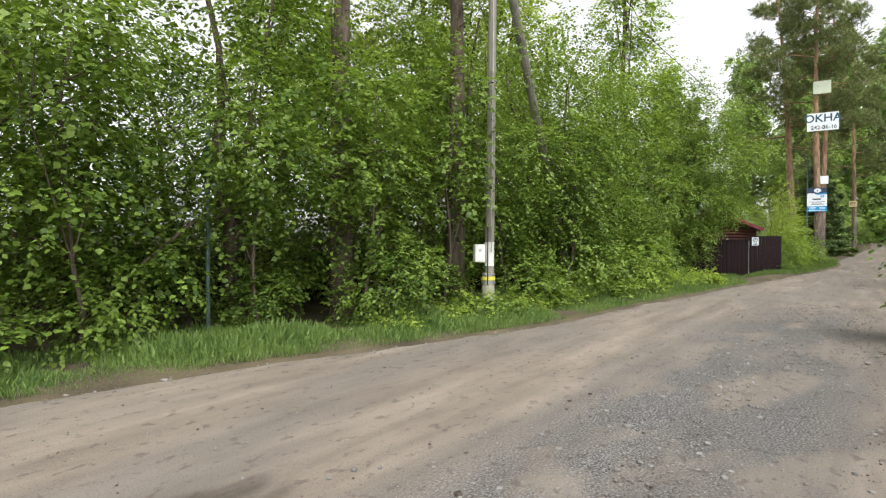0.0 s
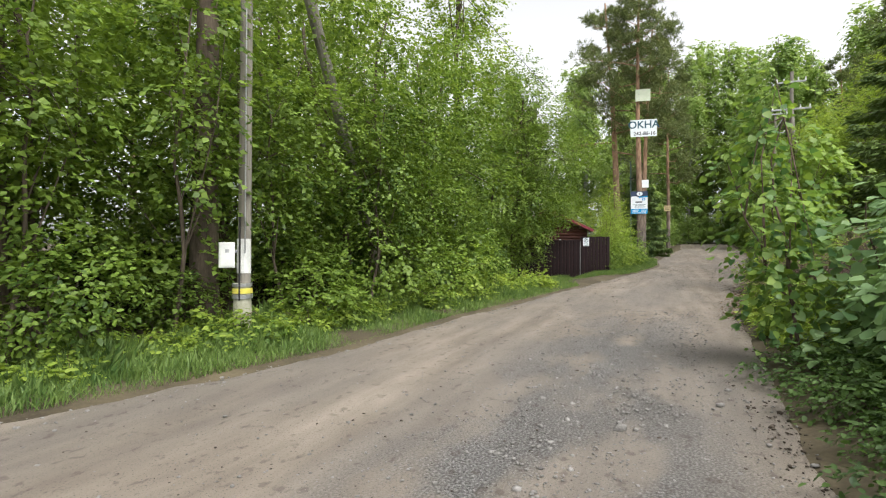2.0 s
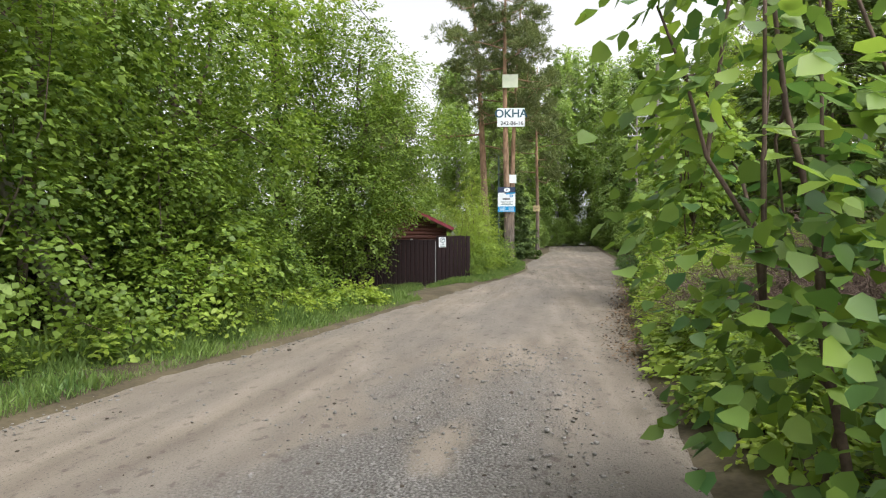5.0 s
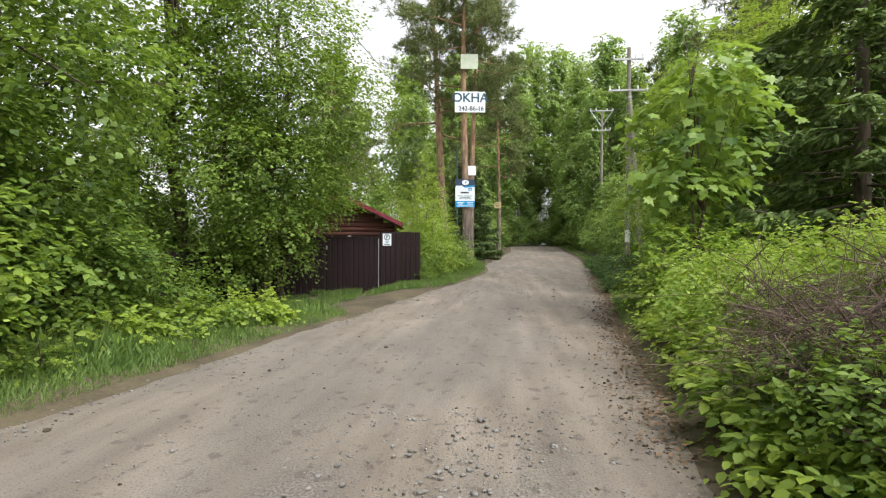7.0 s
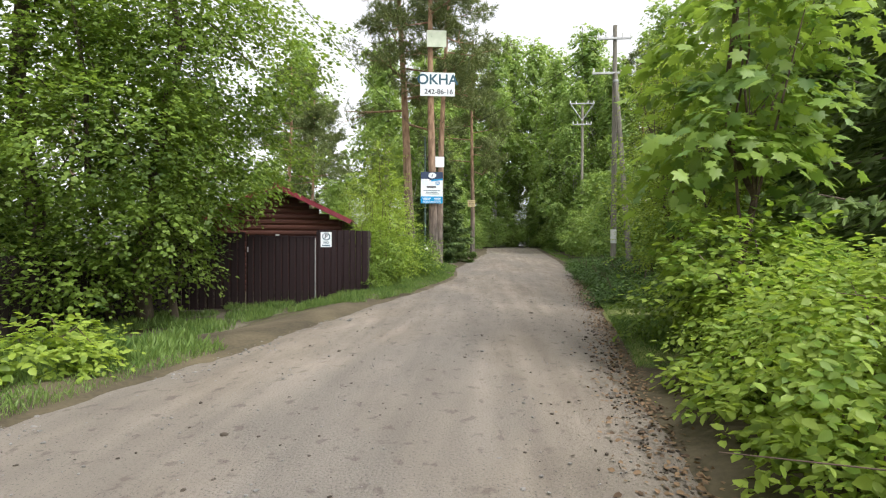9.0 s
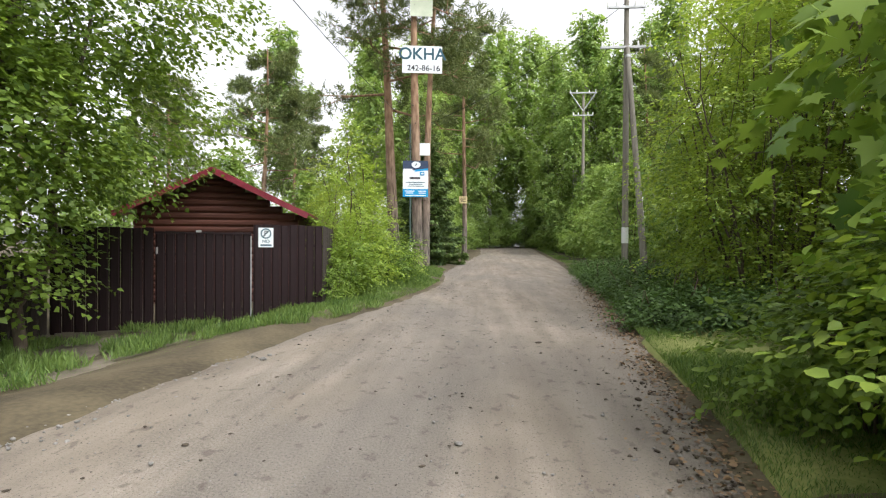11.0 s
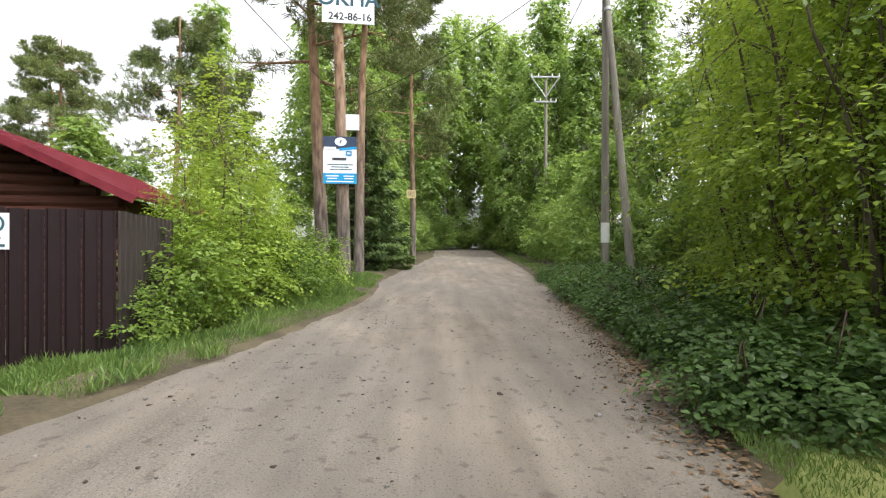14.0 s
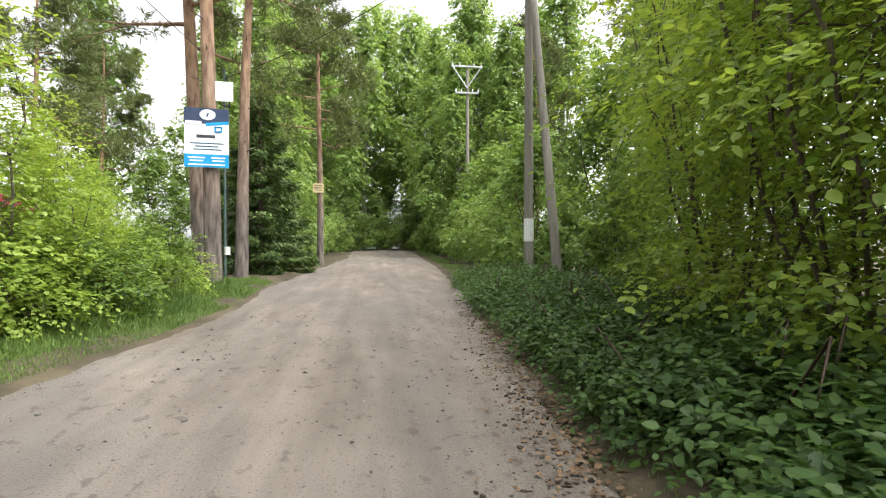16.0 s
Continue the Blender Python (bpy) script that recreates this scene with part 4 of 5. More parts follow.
for u, v, turn, sc in [(27.5, 7.6, 60, 1.0), (35.4, 8.6, 190, 0.9), (24.6, 8.2, 240, 0.9)]:
    again(tall_rowan, u, v, turn, sc)
cover = woody("nettle_patch", at(30.2, 3.65), 58, "low patch of leafy herbs at the verge, green deepened for shade", "plant", "herbs along the verge", [((0, 0, 0), (0.1, 0.1, 0.4), 0.006, 0.003), ((0.3, 0.2, 0), (0.4, 0.3, 0.4), 0.006, 0.003)],
              [((0, 0, 0.25), (0.75, 0.75, 0.22)), ((0.4, 0.2, 0.35), (0.5, 0.5, 0.2))], 400, 7, 0.062, 0.25, LEAF_DARK, BARK_TWIG, limbs=2)
rng = np.random.default_rng(77)
for u in np.arange(25.6, 40, 0.75):
    for k in range(2):
        again(cover, u + rng.uniform(-0.3, 0.3), float(right_edge(u)) + 0.75 + 0.75 * k + rng.uniform(-0.15, 0.15), rng.uniform(0, 360), rng.uniform(0.85, 1.05) if k == 0 else 1.15)
herb = woody("herb_clump", at(13.2, 1.5), 59, "fresh green leafy herbs at the road edge", "plant", "herbs along the verge", [((0, 0, 0), (0.1, 0.1, 0.45), 0.006, 0.003), ((0.3, 0.2, 0), (0.4, 0.3, 0.4), 0.006, 0.003)],
             [((0, 0, 0.28), (0.7, 0.7, 0.24)), ((0.35, 0.2, 0.42), (0.4, 0.4, 0.2)), ((-0.3, -0.25, 0.4), (0.4, 0.4, 0.22))], 200, 7, 0.10, 0.28, LEAF_MIX, BARK_TWIG, limbs=2)
for u in [*np.arange(3.0, 13.5, 1.0), *np.arange(13.6, 20, 0.8)]:
    again(cover if u < 11.5 else herb, u, float(right_edge(u)) + 0.75 + rng.uniform(-0.15, 0.2), rng.uniform(0, 360), rng.uniform(0.65, 0.95))
for u in np.arange(7.0, 20.5, 1.15):
    again(herb, u, float(left_edge(u)) - 1.25 + rng.uniform(-0.3, 0.2), rng.uniform(0, 360), rng.uniform(0.55, 0.95))
for u, v in [(13.0, 1.4), (13.7, 1.6), (14.4, 1.55), (13.4, 2.2), (15.2, 1.5)]:
    again(low_shrub, u, v, rng.uniform(0, 360), 0.5)
for u, v in [(24.9, 4.8), (25.8, 4.6), (26.5, 4.2), (27.4, 4.3)]:
    again(cover, u, v, rng.uniform(0, 360), 1.2)


def twig_bush(u, v, seed, radius, height):
    """A dead shrub: a tangle of fine brown twigs."""
    rng = np.random.default_rng(seed)
    root = thing("dry_shrub", at(u, v), "bare brown tangle of dead shrub twigs", "shrub", GREEN_R)
    main, fine = [], []
    for k in range(110):
        a = rng.uniform(0, 6.28)
        d = np.array([math.cos(a), math.sin(a), 0])
        b = d * rng.uniform(0, 0.3)
        m = b + d * radius * rng.uniform(0.2, 0.6) + np.array([0, 0, height * rng.uniform(0.4, 0.8)])
        e = m + d * radius * rng.uniform(0.2, 0.5) + np.array([0, 0, height * rng.uniform(-0.1, 0.35)])
        main.append([(b, 0.011), (m, 0.007), (e, 0.003)])
        for _ in range(12):
            s = m + (e - m) * rng.uniform(0, 1)
            fine.append([(s, 0.0035), (s + rng.normal(0, 0.16, 3), 0.0025), (s + rng.normal(0, 0.34, 3) * np.array([1, 1, 0.7]), 0.0015)])
    tagged(link("stem_tangle", mesh_np("stem_tangle", *tubes(main, 5), BARK_TWIG, True), root), kind="stuff")
    tagged(link("twig_tangle", mesh_np("twig_tangle", *tubes(fine, 3), BARK_TWIG), root), kind="stuff")


twig_bush(15.1, 2.1, 61, 1.05, 1.15)
twig_bush(15.2, 3.3, 62, 1.3, 1.7)
twig_bush(14.1, 2.9, 63, 1.1, 1.2)


# ---- grass, stones, litter ----
def scatter_blades(name, label, seed, n, place, height, lift=0.03, material=GRASS):
    """Grass: place(rng, n) gives u, v and a height factor."""
    rng = np.random.default_rng(seed)
    u, v, k = place(rng, n)
    x, y = u * ALONG.x + v * ACROSS.x, u * ALONG.y + v * ACROSS.y
    p = np.stack([x, y, rise(u) + dip(u, v) + lift], -1)
    ax = np.stack([rng.normal(0, 0.33, n), rng.normal(0, 0.33, n), np.ones(n)], -1)
    nm = np.stack([rng.normal(0, 1, n), rng.normal(0, 1, n), np.full(n, 0.2)], -1)
    vv, ff = leaves(p, ax, nm, height * k * rng.uniform(0.5, 1.3, n), BLADE, FOUR)
    tagged(link(name, mesh_np(name, vv, ff, material)), label, "grass", kind="stuff")


def patchy(u, v, rng, lo=0.15):
    w = np.array([noise.noise((a * 0.9, b * 0.9, 1.5)) for a, b in zip(u, v)])
    return np.clip(0.75 + 0.9 * w, lo, 1.5)


def left_strip(rng, n):
    u = rng.uniform(-5, 21.0, n)
    d = rng.uniform(0, 2.3, n)
    return u, left_edge(u) - 0.10 - d, patchy(u, d, rng) * np.clip(0.45 + d * 0.9, 0.3, 1.2)


def fence_strip(rng, n):
    u = rng.uniform(26.5, 41, n)
    d = rng.uniform(0, 2.0, n)
    return u, left_edge(u) - 0.08 - d, patchy(u, d, rng) * np.clip(0.3 + d, 0.3, 1.0)


def drive_tufts(rng, n):
    u = rng.uniform(22, 28.6, n)
    v = -3.1 - rng.uniform(0, 1, n) * 3.6 + (u - 25) * 0.35
    k = patchy(u * 1.7, v * 1.7, rng, 0.0)
    return u, v, np.where(k > 0.85, k * 0.6, 0.05)


def right_turf(rng, n):
    u = rng.uniform(20.2, 26.8, n)
    v = right_edge(u) + 0.05 + rng.uniform(0, 3.2, n)
    return u, v, 0.35 * patchy(u, v, rng)


def right_strip(rng, n):
    u = rng.uniform(26, 70, n)
    d = rng.uniform(0, 0.9, n)
    return u, right_edge(u) + 0.2 + d, 0.7 * patchy(u, d, rng)


scatter_blades("roadside_grass", "fresh green grass along the hedge", 1, 80000, left_strip, 0.25)
scatter_blades("fence_grass", "grass verge beside the brown fence and pines", 2, 42000, fence_strip, 0.24)
scatter_blades("driveway_grass", "sparse grass tufts on the driveway", 3, 26000, drive_tufts, 0.24, 0.05)
scatter_blades("turf_grass", "short mossy grass beside the road", 4, 75000, right_turf, 0.17, 0.085)
scatter_blades("verge_grass", "thin grass at the foot of the bushes", 6, 12000, right_strip, 0.22)


def scatter_stones(name, label, seed, n, place, size, material, flat=0.6):
    rng = np.random.default_rng(seed)
    bm = bmesh.new()
    bmesh.ops.create_icosphere(bm, subdivisions=1, radius=1.0)
    base = np.array([q.co for q in bm.verts])
    tri = np.array([[q.index for q in f.verts] for f in bm.faces])
    bm.free()
    u, v, lift = place(rng, n)
    c = np.stack([u * ALONG.x + v * ACROSS.x, u * ALONG.y + v * ACROSS.y, rise(u) + lift], -1)
    s = size * rng.lognormal(0, 0.5, (n, 1, 1)) * rng.uniform(0.6, 1.3, (n, 1, 3)) * np.array([1, 1, flat])
    p = c[:, None] + base[None] * s * rng.uniform(0.75, 1.2, (n, len(base), 1))
    f = (tri[None] + (np.arange(n) * len(base))[:, None, None]).reshape(-1, 3)
    tagged(link(name, mesh_np(name, p.reshape(-1, 3), f, material)), label, "stones", kind="stuff")


def middle_gravel(rng, n):
    u = rng.uniform(1.0, 16.0, n)
    v = -1.2 + rng.normal(0, 0.75, n) + 0.05 * (u - 6)
    return u, v, 0.004


def whole_road(rng, n):
    u = rng.uniform(-2, 36, n)
    w = rng.uniform(0.02, 0.98, n)
    return u, left_edge(u) * (1 - w) + right_edge(u) * w, 0.003


def left_rubble(rng, n):
    u = rng.uniform(-2, 24, n)
    return u, left_edge(u) + rng.normal(0.05, 0.16, n), 0.0


def right_clods(rng, n):
    u = rng.uniform(2, 36, n)
    return u, right_edge(u) - 0.12 + rng.normal(0, 0.18, n), 0.0


scatter_stones("gravel", "grey crushed gravel spread on the road", 10, 7000, middle_gravel, 0.0085, STONE)
scatter_stones("road_stones", "scattered small stones on the road", 11, 6000, whole_road, 0.006, STONE)
scatter_stones("road_clods", "dark crumbs of earth on the road", 14, 2600, whole_road, 0.0075, CLOD, 0.45)
scatter_stones("edge_rubble", "rubble and stones along the grass edge", 12, 1500, left_rubble, 0.010, STONE)
scatter_stones("earth_clods", "dark earth crumbs along the road edge", 13, 4000, right_clods, 0.009, CLOD)


def litter(seed, n):
    rng = np.random.default_rng(seed)
    u = rng.uniform(15, 34, n)
    v = right_edge(u) + rng.normal(0.05, 0.22, n)
    p = np.stack([u * ALONG.x + v * ACROSS.x, u * ALONG.y + v * ACROSS.y, rise(u) + rng.uniform(0.005, 0.03, n)], -1)
    ax = np.stack([rng.normal(0, 1, n), rng.normal(0, 1, n), rng.normal(0, 0.15, n)], -1)
    vv, ff = leaves(p, ax, np.array([0, 0, 1.0]) + rng.normal(0, 0.3, (n, 3)), 0.042 * rng.uniform(0.5, 1.3, n), OVAL, SIX)
    tagged(link("leaf_litter", mesh_np("leaf_litter", vv, ff, LITTER)), "dry brown leaf litter along the road edge", "leaves", kind="stuff")


litter(15, 6500)


# ---- fences, gate and log shed ----
def board_mesh(width, height, thick, material, ridge=0.012):
    """A pressed fence board: flat centre, folded edges, top slightly rounded."""
    xs = [-width / 2, -width / 2 + 0.014, -width / 2 + 0.03, width / 2 - 0.03, width / 2 - 0.014, width / 2]
    ys = [0, 0, -ridge, -ridge, 0, 0]
    bm = bmesh.new()
    front = [[bm.verts.new((x, y, z - (0.006 if k == 1 and abs(x) > width / 2 - 0.01 else 0))) for x, y in zip(xs, ys)] for k, z in enumerate((0.0, height))]
    back = [[bm.verts.new((x, y + thick, z)) for x, y in zip(xs, ys)] for z in (0.0, height)]
    for i in range(5):
        bm.faces.new((front[0][i], front[0][i + 1], front[1][i + 1], front[1][i]))
        bm.faces.new((back[0][i + 1], back[0][i], back[1][i], back[1][i + 1]))
        bm.faces.new((front[1][i], front[1][i + 1], back[1][i + 1], back[1][i]))
        bm.faces.new((front[0][i + 1], front[0][i], back[0][i], back[0][i + 1]))
    for i in (0, 5):
        bm.faces.new((front[0][i], front[1][i], back[1][i], back[0][i]))
    bmesh.ops.recalc_face_normals(bm, faces=bm.faces)
    me = bpy.data.meshes.new("board")
    bm.to_mesh(me)
    bm.free()
    me.materials.append(material)
    return me


def board_run(name, a, b, z0, height, pitch, material, label, category="fence", rails=2, group=""):
    """A run of upright boards from a to b on rails and posts; local x goes along it."""
    a, b = Vector((*a, 0)), Vector((*b, 0))
    turn = math.degrees(math.atan2(b.y - a.y, b.x - a.x))
    length = (b - a).length
    root = thing(name, (a.x, a.y, z0), label, category, group, turn)
    n = max(1, round(length / pitch))
    me = board_mesh(length / n - 0.006, height, 0.004, material)
    for i in range(n):
        ob = link("board", me, root)
        ob.location = ((i + 0.5) * length / n, 0.002 * math.sin(i * 2.3), 0.05 + 0.008 * math.sin(i * 1.7))
    for k in range(rails):
        part("rail", box(length, 0.03, 0.05, length / 2, 0.025, 0.35 + k * (height - 0.7) / max(1, rails - 1), 0.004), material, root)
    for k in range(int(length / 2.4) + 1):
        part("post", box(0.06, 0.06, height + 0.02, min(length - 0.03, 0.03 + k * 2.4), 0.072, height / 2, 0.005), material, root)
    return root


FA, FB = Vector((10.85, 24.86)), Vector((15.21, 23.87))
fdir = (FB - FA).normalized()
gate_end = FA + fdir * 3.17
gate_start = FA + fdir * 1.55
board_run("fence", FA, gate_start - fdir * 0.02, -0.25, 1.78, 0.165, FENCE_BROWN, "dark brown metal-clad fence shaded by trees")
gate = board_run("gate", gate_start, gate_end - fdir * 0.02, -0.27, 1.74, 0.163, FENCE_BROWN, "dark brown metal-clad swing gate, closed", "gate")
glen = (gate_end - gate_start).length - 0.02
part("top_frame", box(glen, 0.03, 0.03, glen / 2, -0.016, 1.765, 0.003), FENCE_BROWN, gate)
part("edge_strip", box(0.022, 0.02, 1.55, glen - 0.005, -0.026, 0.95, 0.003), STEEL, gate, "bare grey steel edge strip")
part("hinge", box(0.03, 0.05, 0.12, 0.03, -0.03, 1.45, 0.006), STEEL, gate)
part("latch", box(0.09, 0.03, 0.04, glen - 0.9, -0.02, 1.80, 0.006), STEEL, gate)
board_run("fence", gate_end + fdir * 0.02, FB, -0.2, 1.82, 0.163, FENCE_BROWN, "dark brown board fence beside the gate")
side_end = FB + Vector((0.95, 1.75))
board_run("fence", FB + Vector((0.02, 0.03)), side_end, -0.18, 1.80, 0.16, FENCE_OLD, "weathered side fence running back from the road")
board_run("fence", (5.6, 19.6), FA - fdir * 0.03, -0.27, 1.3, 0.16, FENCE_OLD, "low dark board fence under the trees")
board_run("fence", (-9.5, 11.6), (5.55, 19.6), -0.35, 1.5, 0.16, FENCE_OLD, "dark board fence behind the hedge")


def shed():
    """Log garage with a gable towards the road and a dark red metal roof."""
    turn, half, eave, top, deep = -28, 1.9, 2.3, 3.25, 6.0
    mid = Vector((14.05, 27.55))
    root = thing("log_shed", (mid.x, mid.y, -0.24), "dark brown log garage with a dark red gable roof", "shed", "", turn)
    z, k = 0.09, 0
    while z < top - 0.12:
        w = half if z < eave - 0.1 else half * (top - z - 0.02) / (top - eave + 0.1)
        part("log", rod((-w, 0, z), (w, 0, z), 0.095, 0.095, 10), LOG, root)
        z += 0.165
    for s in (-1, 1):
        part("side_wall", box(0.14, deep, eave, s * (half - 0.07), deep / 2 + 0.1, eave / 2, 0.01), LOG, root)
        slope = math.atan2(top - eave + 0.1, half + 0.28)
        ln = math.hypot(half + 0.32, top - eave + 0.12)
        m = Matrix.Translation((s * (half + 0.28) / 2, deep / 2 - 0.15, (top + eave) / 2 + 0.02)) @ Matrix.Rotation(s * slope, 4, "Y")
        bm = bmesh.new()
        bmesh.ops.create_cube(bm, size=1, matrix=m @ Matrix.Diagonal((ln, deep + 0.7, 0.035, 1)))
        roof = part("roof", bm, ROOF_RED, root)
        for i in range(22):
            bm = bmesh.new()
            bmesh.ops.create_cube(bm, size=1, matrix=m @ Matrix.Translation((0, -(deep + 0.5) / 2 + i * 0.3, 0.028)) @ Matrix.Diagonal((ln, 0.03, 0.024, 1)))
            part("rib", bm, ROOF_RED, roof)
        bm = bmesh.new()
        bmesh.ops.create_cube(bm, size=1, matrix=m @ Matrix.Translation((0, -(deep + 0.7) / 2 - 0.012, -0.03)) @ Matrix.Diagonal((ln, 0.024, 0.13, 1)))
        part("bargeboard", bm, ROOF_RED, root)
    part("ridge_cap", box(0.16, deep + 0.76, 0.03, 0, deep / 2 - 0.15, top + 0.075, 0.01), ROOF_RED, root)


shed()


def house():
    """Low grey house with a dark corrugated roof, half hidden by the shrubs."""
    c, e = Vector((13.4, 10.0)), Vector((11.2, 5.2))
    turn = math.degrees(math.atan2(c.y - e.y, c.x - e.x))
    ln = (c - e).length
    root = thing("house", (e.x, e.y, -0.2), "low grey house with a dark corrugated roof", "house", "", turn)
    part("wall", box(ln, 3.6, 3.0, ln / 2, -2.0, 1.5, 0.02), WALL_GREY, root)
    win = part("window", box(0.9, 0.06, 0.7, ln - 1.0, -0.18, 2.35, 0.01), GLASS_DARK, root)
    part("window_frame", box(1.0, 0.05, 0.06, ln - 1.0, -0.15, 2.73, 0.005), WHITE_BOARD, win)
    part("window_frame", box(1.0, 0.05, 0.06, ln - 1.0, -0.15, 1.97, 0.005), WHITE_BOARD, win)
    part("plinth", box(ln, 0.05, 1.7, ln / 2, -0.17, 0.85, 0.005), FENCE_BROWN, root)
    vs, fs = [], []
    n = 120
    for j, (y, z) in enumerate(((0.45, 3.02), (-4.4, 4.1))):
        for i in range(n + 1):
            vs.append((-0.3 + (ln + 0.6) * i / n, y, z + 0.028 * math.sin(i * math.pi / 2)))
    for i in range(n):
        fs.append((i, i + 1, n + 2 + i, n + 1 + i))
    roof = link("roof", mesh_np("roof", vs, fs, ROOF_DARK, True), root)
    part("fascia", box(ln + 0.5, 0.03, 0.14, ln / 2, 0.40, 2.92, 0.005), WALL_GREY, root)


house()


# ---- signs ----
def lettering(text, size, material, name, parent, x, z, y, label=""):
    """Raised flat letters facing local -y, centred on x, z."""
    cu = bpy.data.curves.new(name, "FONT")
    cu.offset = size * 0.018
    cu.body, cu.size, cu.extrude, cu.align_x, cu.align_y = text, size, 0.002, "CENTER", "CENTER"
    tmp = bpy.data.objects.new("tmp", cu)
    me = bpy.data.meshes.new_from_object(tmp)
    bpy.data.objects.remove(tmp)
    me.transform(pose(x, y, z, 90, 0, 0))
    me.materials.clear()
    me.materials.append(material)
    return link(name, me, parent, label)


def bars(parent, rows, material, y=-0.016, h=0.02):
    for x, z, w in rows:
        part("text_line", box(w, 0.003, h, x, y, z), material, parent)


def towards_road(target=(13.5, 17.0), at_xy=(21.84, 31.03)):
    return math.degrees(math.atan2(at_xy[1] - target[1], at_xy[0] - target[0])) - 90


px, py, pz = SIGN_PINE
face = towards_road()
fwd = Vector((math.cos(radians(face - 90)), math.sin(radians(face - 90)), 0))


def on_pine(z, off=0.22, side=0.0):
    r = Vector((math.cos(radians(face)), math.sin(radians(face)), 0))
    return Vector((px, py, z)) + fwd * off + r * side


okna = thing("window_sign", on_pine(8.35, 0.19, 0.22), "white board with large teal letters nailed to a pine", "sign", "", face)
part("board", box(1.5, 0.025, 1.02, 0, 0, 0, 0.004), WHITE_BOARD, okna)
lettering("OKHA", 0.62, INK_TEAL, "letters", okna, 0, 0.19, -0.015)
lettering("242-86-16", 0.30, INK_BLACK, "number", okna, 0.05, -0.33, -0.015)
pale = thing("blank_sign", on_pine(10.35, 0.16, 0.18), "small faded pale green board high on a pine", "sign", "", face)
part("board", box(0.85, 0.02, 0.72, 0, 0, 0, 0.004), PALE_BOARD, pale)
small = thing("notice_board", on_pine(5.0, 0.05, 0.30), "small white board fixed behind the pine trunk", "sign", "", face)
part("board", box(0.46, 0.02, 0.46, 0, 0, 0, 0.004), WHITE_BOARD, small)

blue = thing("information_sign", on_pine(3.85, 0.235, -0.02), "blue and white printed board on a pine trunk", "sign", "", face)
part("board", box(0.95, 0.022, 1.36, 0, 0, 0, 0.004), WHITE_BOARD, blue)
part("top_band", box(0.95, 0.006, 0.36, 0, -0.013, 0.50), NAVY_PRINT, blue)
part("bottom_band", box(0.95, 0.006, 0.30, 0, -0.013, -0.53), BLUE_PRINT, blue)
part("swoosh", box(0.5, 0.004, 0.07, 0.225, -0.017, 0.335, 0, None, Matrix.Rotation(-0.12, 4, "Y")), BLUE_PRINT, blue)
bm = bmesh.new()
bmesh.ops.create_cone(bm, cap_ends=True, segments=28, radius1=0.17, radius2=0.17, depth=0.006, matrix=pose(0.02, -0.019, 0.53, 90, 0, 0) @ Matrix.Diagonal((1, 0.72, 1, 1)))
emblem = part("emblem", bm, WHITE_BOARD, blue)
part("emblem_mark", box(0.035, 0.004, 0.10, 0.02, -0.024, 0.53, 0, None, Matrix.Rotation(0.4, 4, "Y")), NAVY_PRINT, emblem)
part("logo", box(0.17, 0.004, 0.13, 0.25, -0.013, 0.20, 0.02), BLUE_PRINT, blue)
part("logo_centre", box(0.10, 0.004, 0.06, 0.25, -0.017, 0.20, 0.01), WHITE_BOARD, blue)
bars(blue, [(-0.28, 0.34, 0.34)], WHITE_BOARD, -0.019, 0.07)
bars(blue, [(-0.02, 0.03, 0.40)], INK_BLACK, -0.013, 0.075)
bars(blue, [(0, -0.13, 0.72), (0, -0.20, 0.5), (0.02, -0.27, 0.62)], INK_TEAL, -0.013, 0.028)
bars(blue, [(-0.22, -0.46, 0.36), (0.25, -0.46, 0.3), (-0.22, -0.53, 0.28), (0.25, -0.53, 0.26), (0, -0.62, 0.78)], WHITE_BOARD, -0.018, 0.03)

notice = thing("parking_notice", Vector((*(gate_end + fdir * 0.24), 1.43)) + Vector((fdir.y, -fdir.x, 0)) * 0.02, "white no-parking notice on the brown fence", "sign", "", math.degrees(math.atan2(fdir.y, fdir.x)))
part("board", box(0.27, 0.006, 0.37, 0, 0, 0, 0.002), WHITE_BOARD, notice)
bm = bmesh.new()
ring_in = [bm.verts.new((0.075 * math.cos(a), -0.005, 0.075 + 0.075 * math.sin(a))) for a in np.linspace(0, 2 * math.pi, 24, endpoint=False)]
ring_out = [bm.verts.new((0.098 * math.cos(a), -0.005, 0.075 + 0.098 * math.sin(a))) for a in np.linspace(0, 2 * math.pi, 24, endpoint=False)]
for i in range(24):
    bm.faces.new((ring_in[i], ring_in[(i + 1) % 24], ring_out[(i + 1) % 24], ring_out[i]))
part("ring", bm, INK_TEAL, notice)
part("slash", box(0.016, 0.002, 0.16, 0, -0.006, 0.075, 0, None, Matrix.Rotation(0.78, 4, "Y")), INK_TEAL, notice)
lettering("P", 0.14, INK_BLACK, "letter", notice, 0, 0.075, -0.005)
lettering("NO", 0.085, INK_TEAL, "word", notice, 0, -0.075, -0.005)
bars(notice, [(0, -0.145, 0.2)], INK_TEAL, -0.005, 0.028)

yp = at(50.95, -1.25)
yellow = thing("yellow_sign", yp + Vector((-0.10, -0.17, 3.75)), "small yellowed board on a slim pine", "sign", "", face)
part("board", box(0.5, 0.02, 0.44, 0, 0, 0, 0.004), YELLOW_BOARD, yellow)
bars(yellow, [(0, 0.11, 0.36), (0, 0.01, 0.38), (0, -0.10, 0.3)], BARK, -0.012, 0.035)


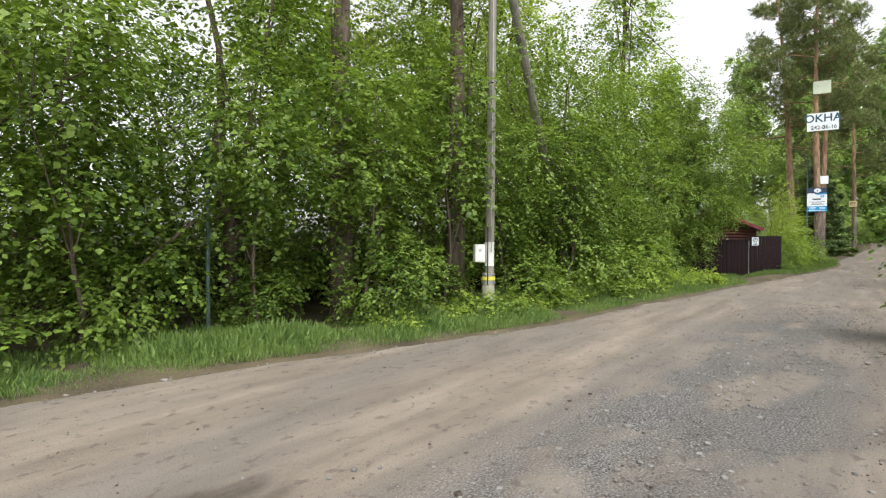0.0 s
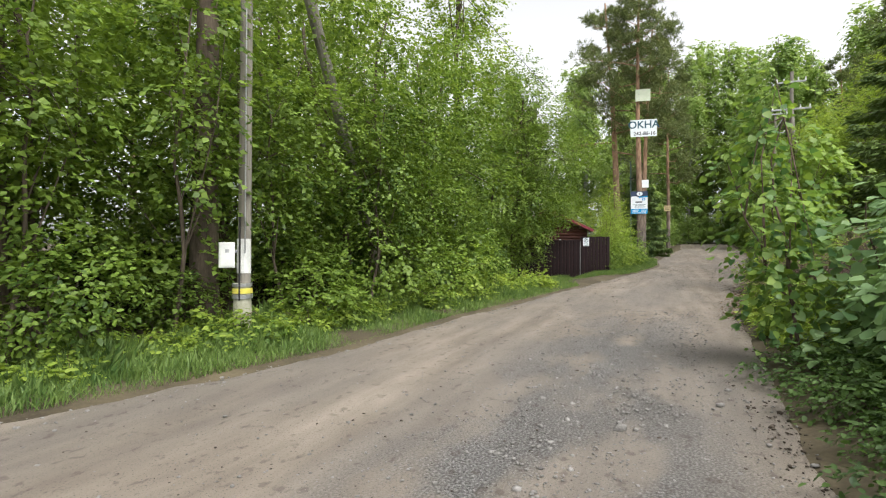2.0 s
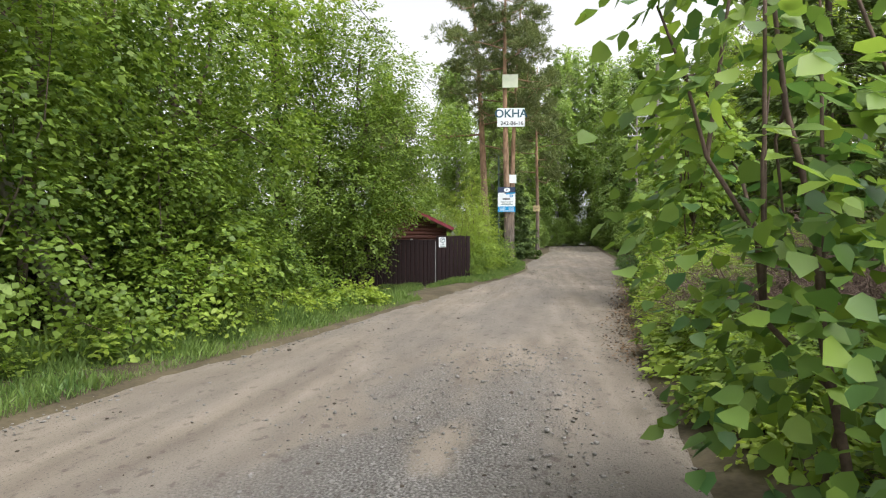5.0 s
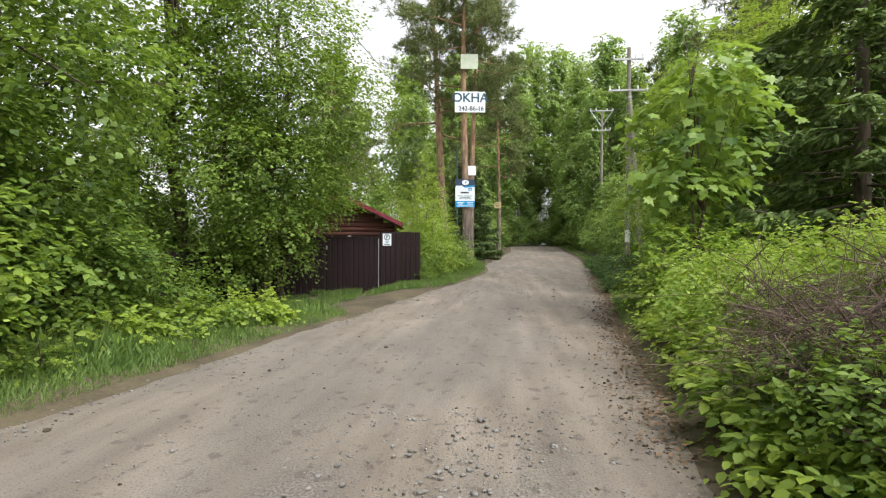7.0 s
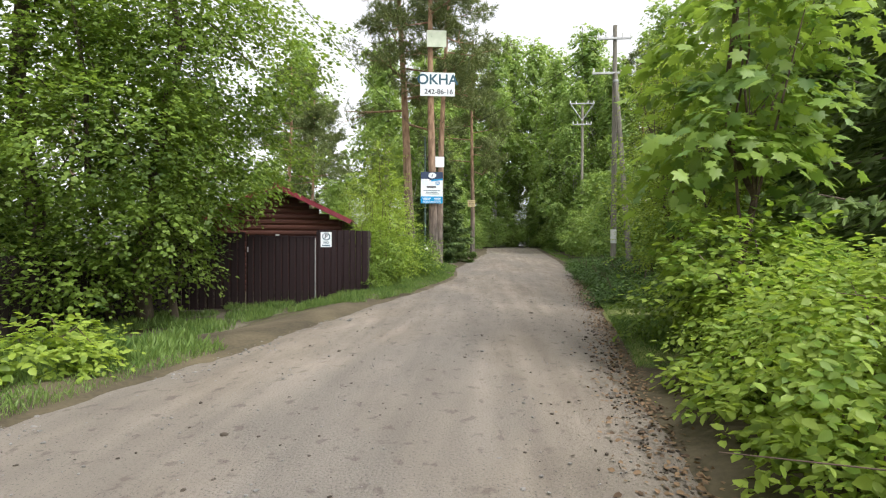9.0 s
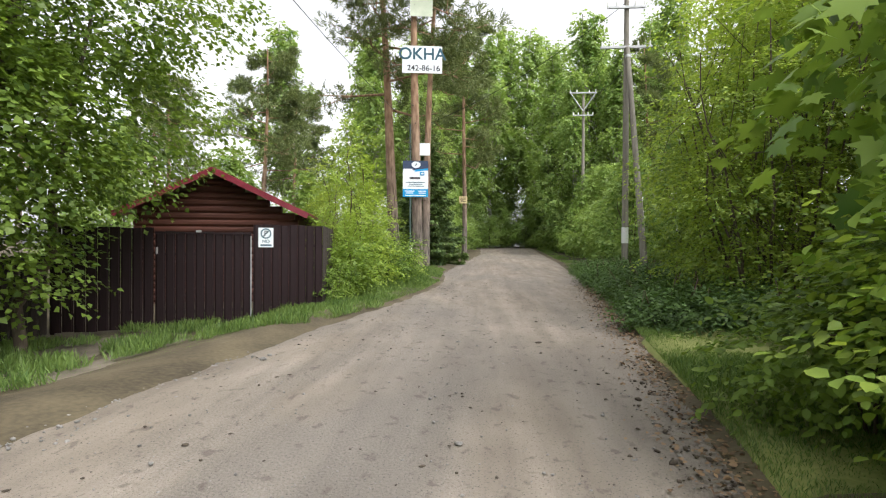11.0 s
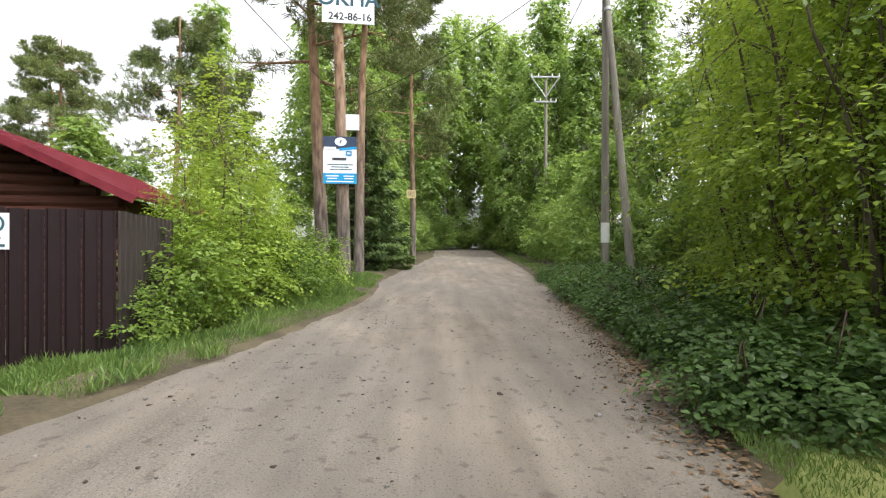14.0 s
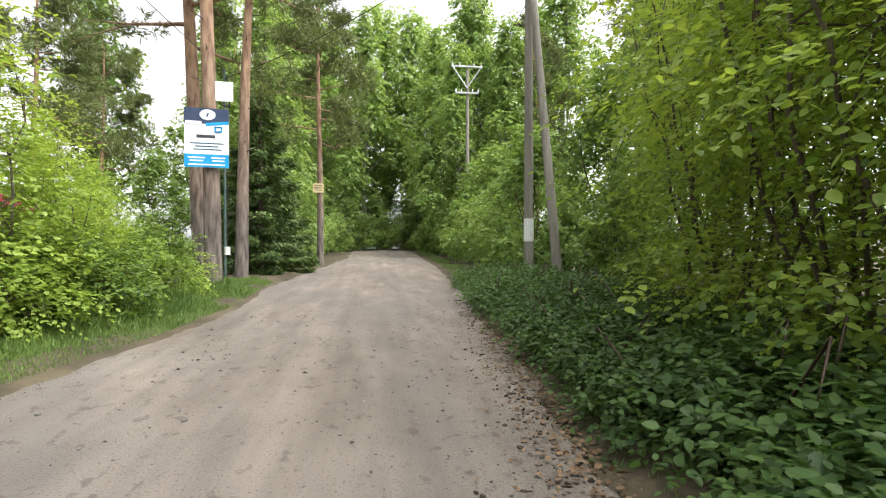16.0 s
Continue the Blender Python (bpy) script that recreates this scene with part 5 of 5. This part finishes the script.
# ---- poles and wires ----
def pole_left():
    x, y = 0.98, 11.45
    z0 = ground_z(x, y)
    root = thing("utility_pole", (x, y, z0), "weathered wooden utility pole on a concrete stub", "pole")
    part("stub", rod((0, 0, -0.2), (0, 0, 0.95), 0.15, 0.125, 14), CONCRETE, root)
    part("shaft", rod((0.02, 0.02, 0.55), (0.12, 0.10, 9.2), 0.10, 0.08, 14), WOOD_POLE, root)
    part("wire_binding", rod((0, 0, 0.72), (0, 0, 0.78), 0.152, 0.152, 14), STEEL, root)
    part("wire_binding", rod((0, 0, 0.90), (0, 0, 0.95), 0.146, 0.146, 14), STEEL, root)
    part("label", rod((0, 0, 0.80), (0, 0, 0.875), 0.149, 0.147, 14), LABEL_YELLOW, root, "yellow number label")
    part("paper", rod((0.02, 0.02, 1.10), (0.025, 0.025, 1.62), 0.105, 0.104, 14), BOX_WHITE, root, "torn white paper notices")
    part("cable", rod((-0.03, -0.14, 0.7), (-0.02, -0.12, 2.0), 0.014, 0.014, 8), RUBBER, root)
    part("conduit", rod((0.05, -0.125, 1.4), (0.12, -0.05, 8.8), 0.010, 0.010, 8), STEEL, root)
    brace = thing("pole_brace", (x + 3.0, y + 5.0, z0), "slanting wooden brace of the utility pole", "pole")
    part("shaft", rod((0, 0, 0), (-2.85, -4.75, 8.9), 0.13, 0.10, 12), WOOD_POLE, brace)
    part("wire_binding", rod((-2.72, -4.53, 8.5), (-2.75, -4.59, 8.6), 0.12, 0.12, 12), STEEL, brace)
    meter = thing("meter_box", (x - 0.21, y - 0.1, z0 + 1.38), "white electricity meter box on the pole", "box", "", 12)
    part("body", box(0.22, 0.16, 0.38, 0, 0, 0, 0.012), BOX_WHITE, meter)
    part("door", box(0.19, 0.012, 0.34, 0, -0.085, 0, 0.006), BOX_WHITE, meter)
    part("window", box(0.06, 0.004, 0.05, 0, -0.093, 0.06), STEEL, meter)
    part("bracket", box(0.16, 0.04, 0.05, 0.18, 0.06, 0.05, 0.004), STEEL, meter)


pole_left()
gx, gy = -3.95, 8.9
post = thing("steel_post", (gx, gy, ground_z(gx, gy)), "thin green painted steel post in the hedge", "post")
part("tube", rod((0, 0, -0.1), (0.02, 0, 3.6), 0.036, 0.036, 12), GREEN_PIPE, post)
part("cap", rod((0.02, 0, 3.58), (0.02, 0, 3.63), 0.042, 0.03, 12), GREEN_PIPE, post)

mast = thing("lamp_mast", (24.2, 35.3, ground_z(24.2, 35.3)), "thin grey steel mast with a cable beside the pines", "mast")
part("tube", rod((0, 0, -0.1), (-0.02, 0, 6.8), 0.042, 0.036, 12), GREEN_PIPE, mast)
part("cable", rod((0.06, -0.03, 0.8), (0.04, -0.03, 6.6), 0.012, 0.012, 6), RUBBER, mast)
part("box", box(0.16, 0.12, 0.26, 0.02, -0.09, 0.95, 0.01), BOX_WHITE, mast)
part("bracket", box(0.3, 0.04, 0.04, 0, -0.04, 5.6, 0.004), RUBBER, mast)
part("insulator", rod((0.12, -0.06, 5.6), (0.12, -0.06, 5.8), 0.035, 0.02, 10), RUBBER, mast)


def pole_right(u, v, height, name_label, cross):
    p = at(u, v)
    root = thing("utility_pole", p, name_label, "pole", "poles along the far road", YAW - 90)
    part("shaft", rod((0, 0, -0.2), (0.05, 0, height), 0.13, 0.09, 14), WOOD_POLE, root)
    for k, z in enumerate(cross):
        part("cross_arm", box(1.9 - 0.5 * k, 0.08, 0.09, 0, -0.12, z, 0.006), STEEL, root)
        for s in (-0.8, -0.4, 0.4, 0.8):
            part("insulator", rod((s * (1.1 - 0.25 * k), -0.12, z + 0.04), (s * (1.1 - 0.25 * k), -0.12, z + 0.22), 0.045, 0.03, 8), BOX_WHITE, root)
    return root


near_pole = pole_right(38.3, 5.3, 10.7, "tall weathered utility pole among roadside bushes", (8.6, 10.1))
part("paper", rod((0.005, 0, 1.25), (0.007, 0, 1.85), 0.132, 0.131, 14), BOX_WHITE, near_pole, "white paper notices round the pole")
brace = thing("pole_brace", at(37.2, 5.75), "slanting pale wooden pole brace", "pole", "", YAW - 90)
part("shaft", rod((0, 0, -0.2), (-0.42, 0.95, 8.6), 0.13, 0.09, 12), WOOD_POLE, brace)
part("wire_binding", rod((-0.40, 0.906, 8.2), (-0.405, 0.917, 8.3), 0.11, 0.11, 12), STEEL, brace)
far_pole = pole_right(56.4, 7.1, 11.6, "far utility pole with a steel V-shaped cross-arm", (11.7, 10.1))
for s in (-1, 1):
    part("strut", rod((0, -0.12, 10.4), (s * 0.9, -0.12, 11.7), 0.04, 0.04, 8), STEEL, far_pole)


def wire(name, a, b, sag, label):
    a, b = Vector(a), Vector(b)
    pts = [(np.array(a.lerp(b, t)) - np.array([0, 0, sag * 4 * t * (1 - t)]), 0.011) for t in np.linspace(0, 1, 18)]
    tagged(link(name, mesh_np(name, *tubes([pts], 5), RUBBER, True)), label, "cable", "overhead wires")


wire("overhead_wire", (24.18, 35.25, 7.0), (1.1, 11.5, 9.0), 0.7, "black overhead wire between pole and mast")
wire("overhead_wire", at(38.3, 5.3, 10.3), (24.18, 35.25, 6.8), 0.5, "black overhead wire between pole and mast")
wire("overhead_wire", at(38.3, 5.9, 8.75), at(56.4, 8.0, 11.9), 0.5, "black overhead wire along the road")
wire("overhead_wire", at(38.3, 4.7, 8.75), at(56.4, 6.2, 11.9), 0.5, "black overhead wire along the road")
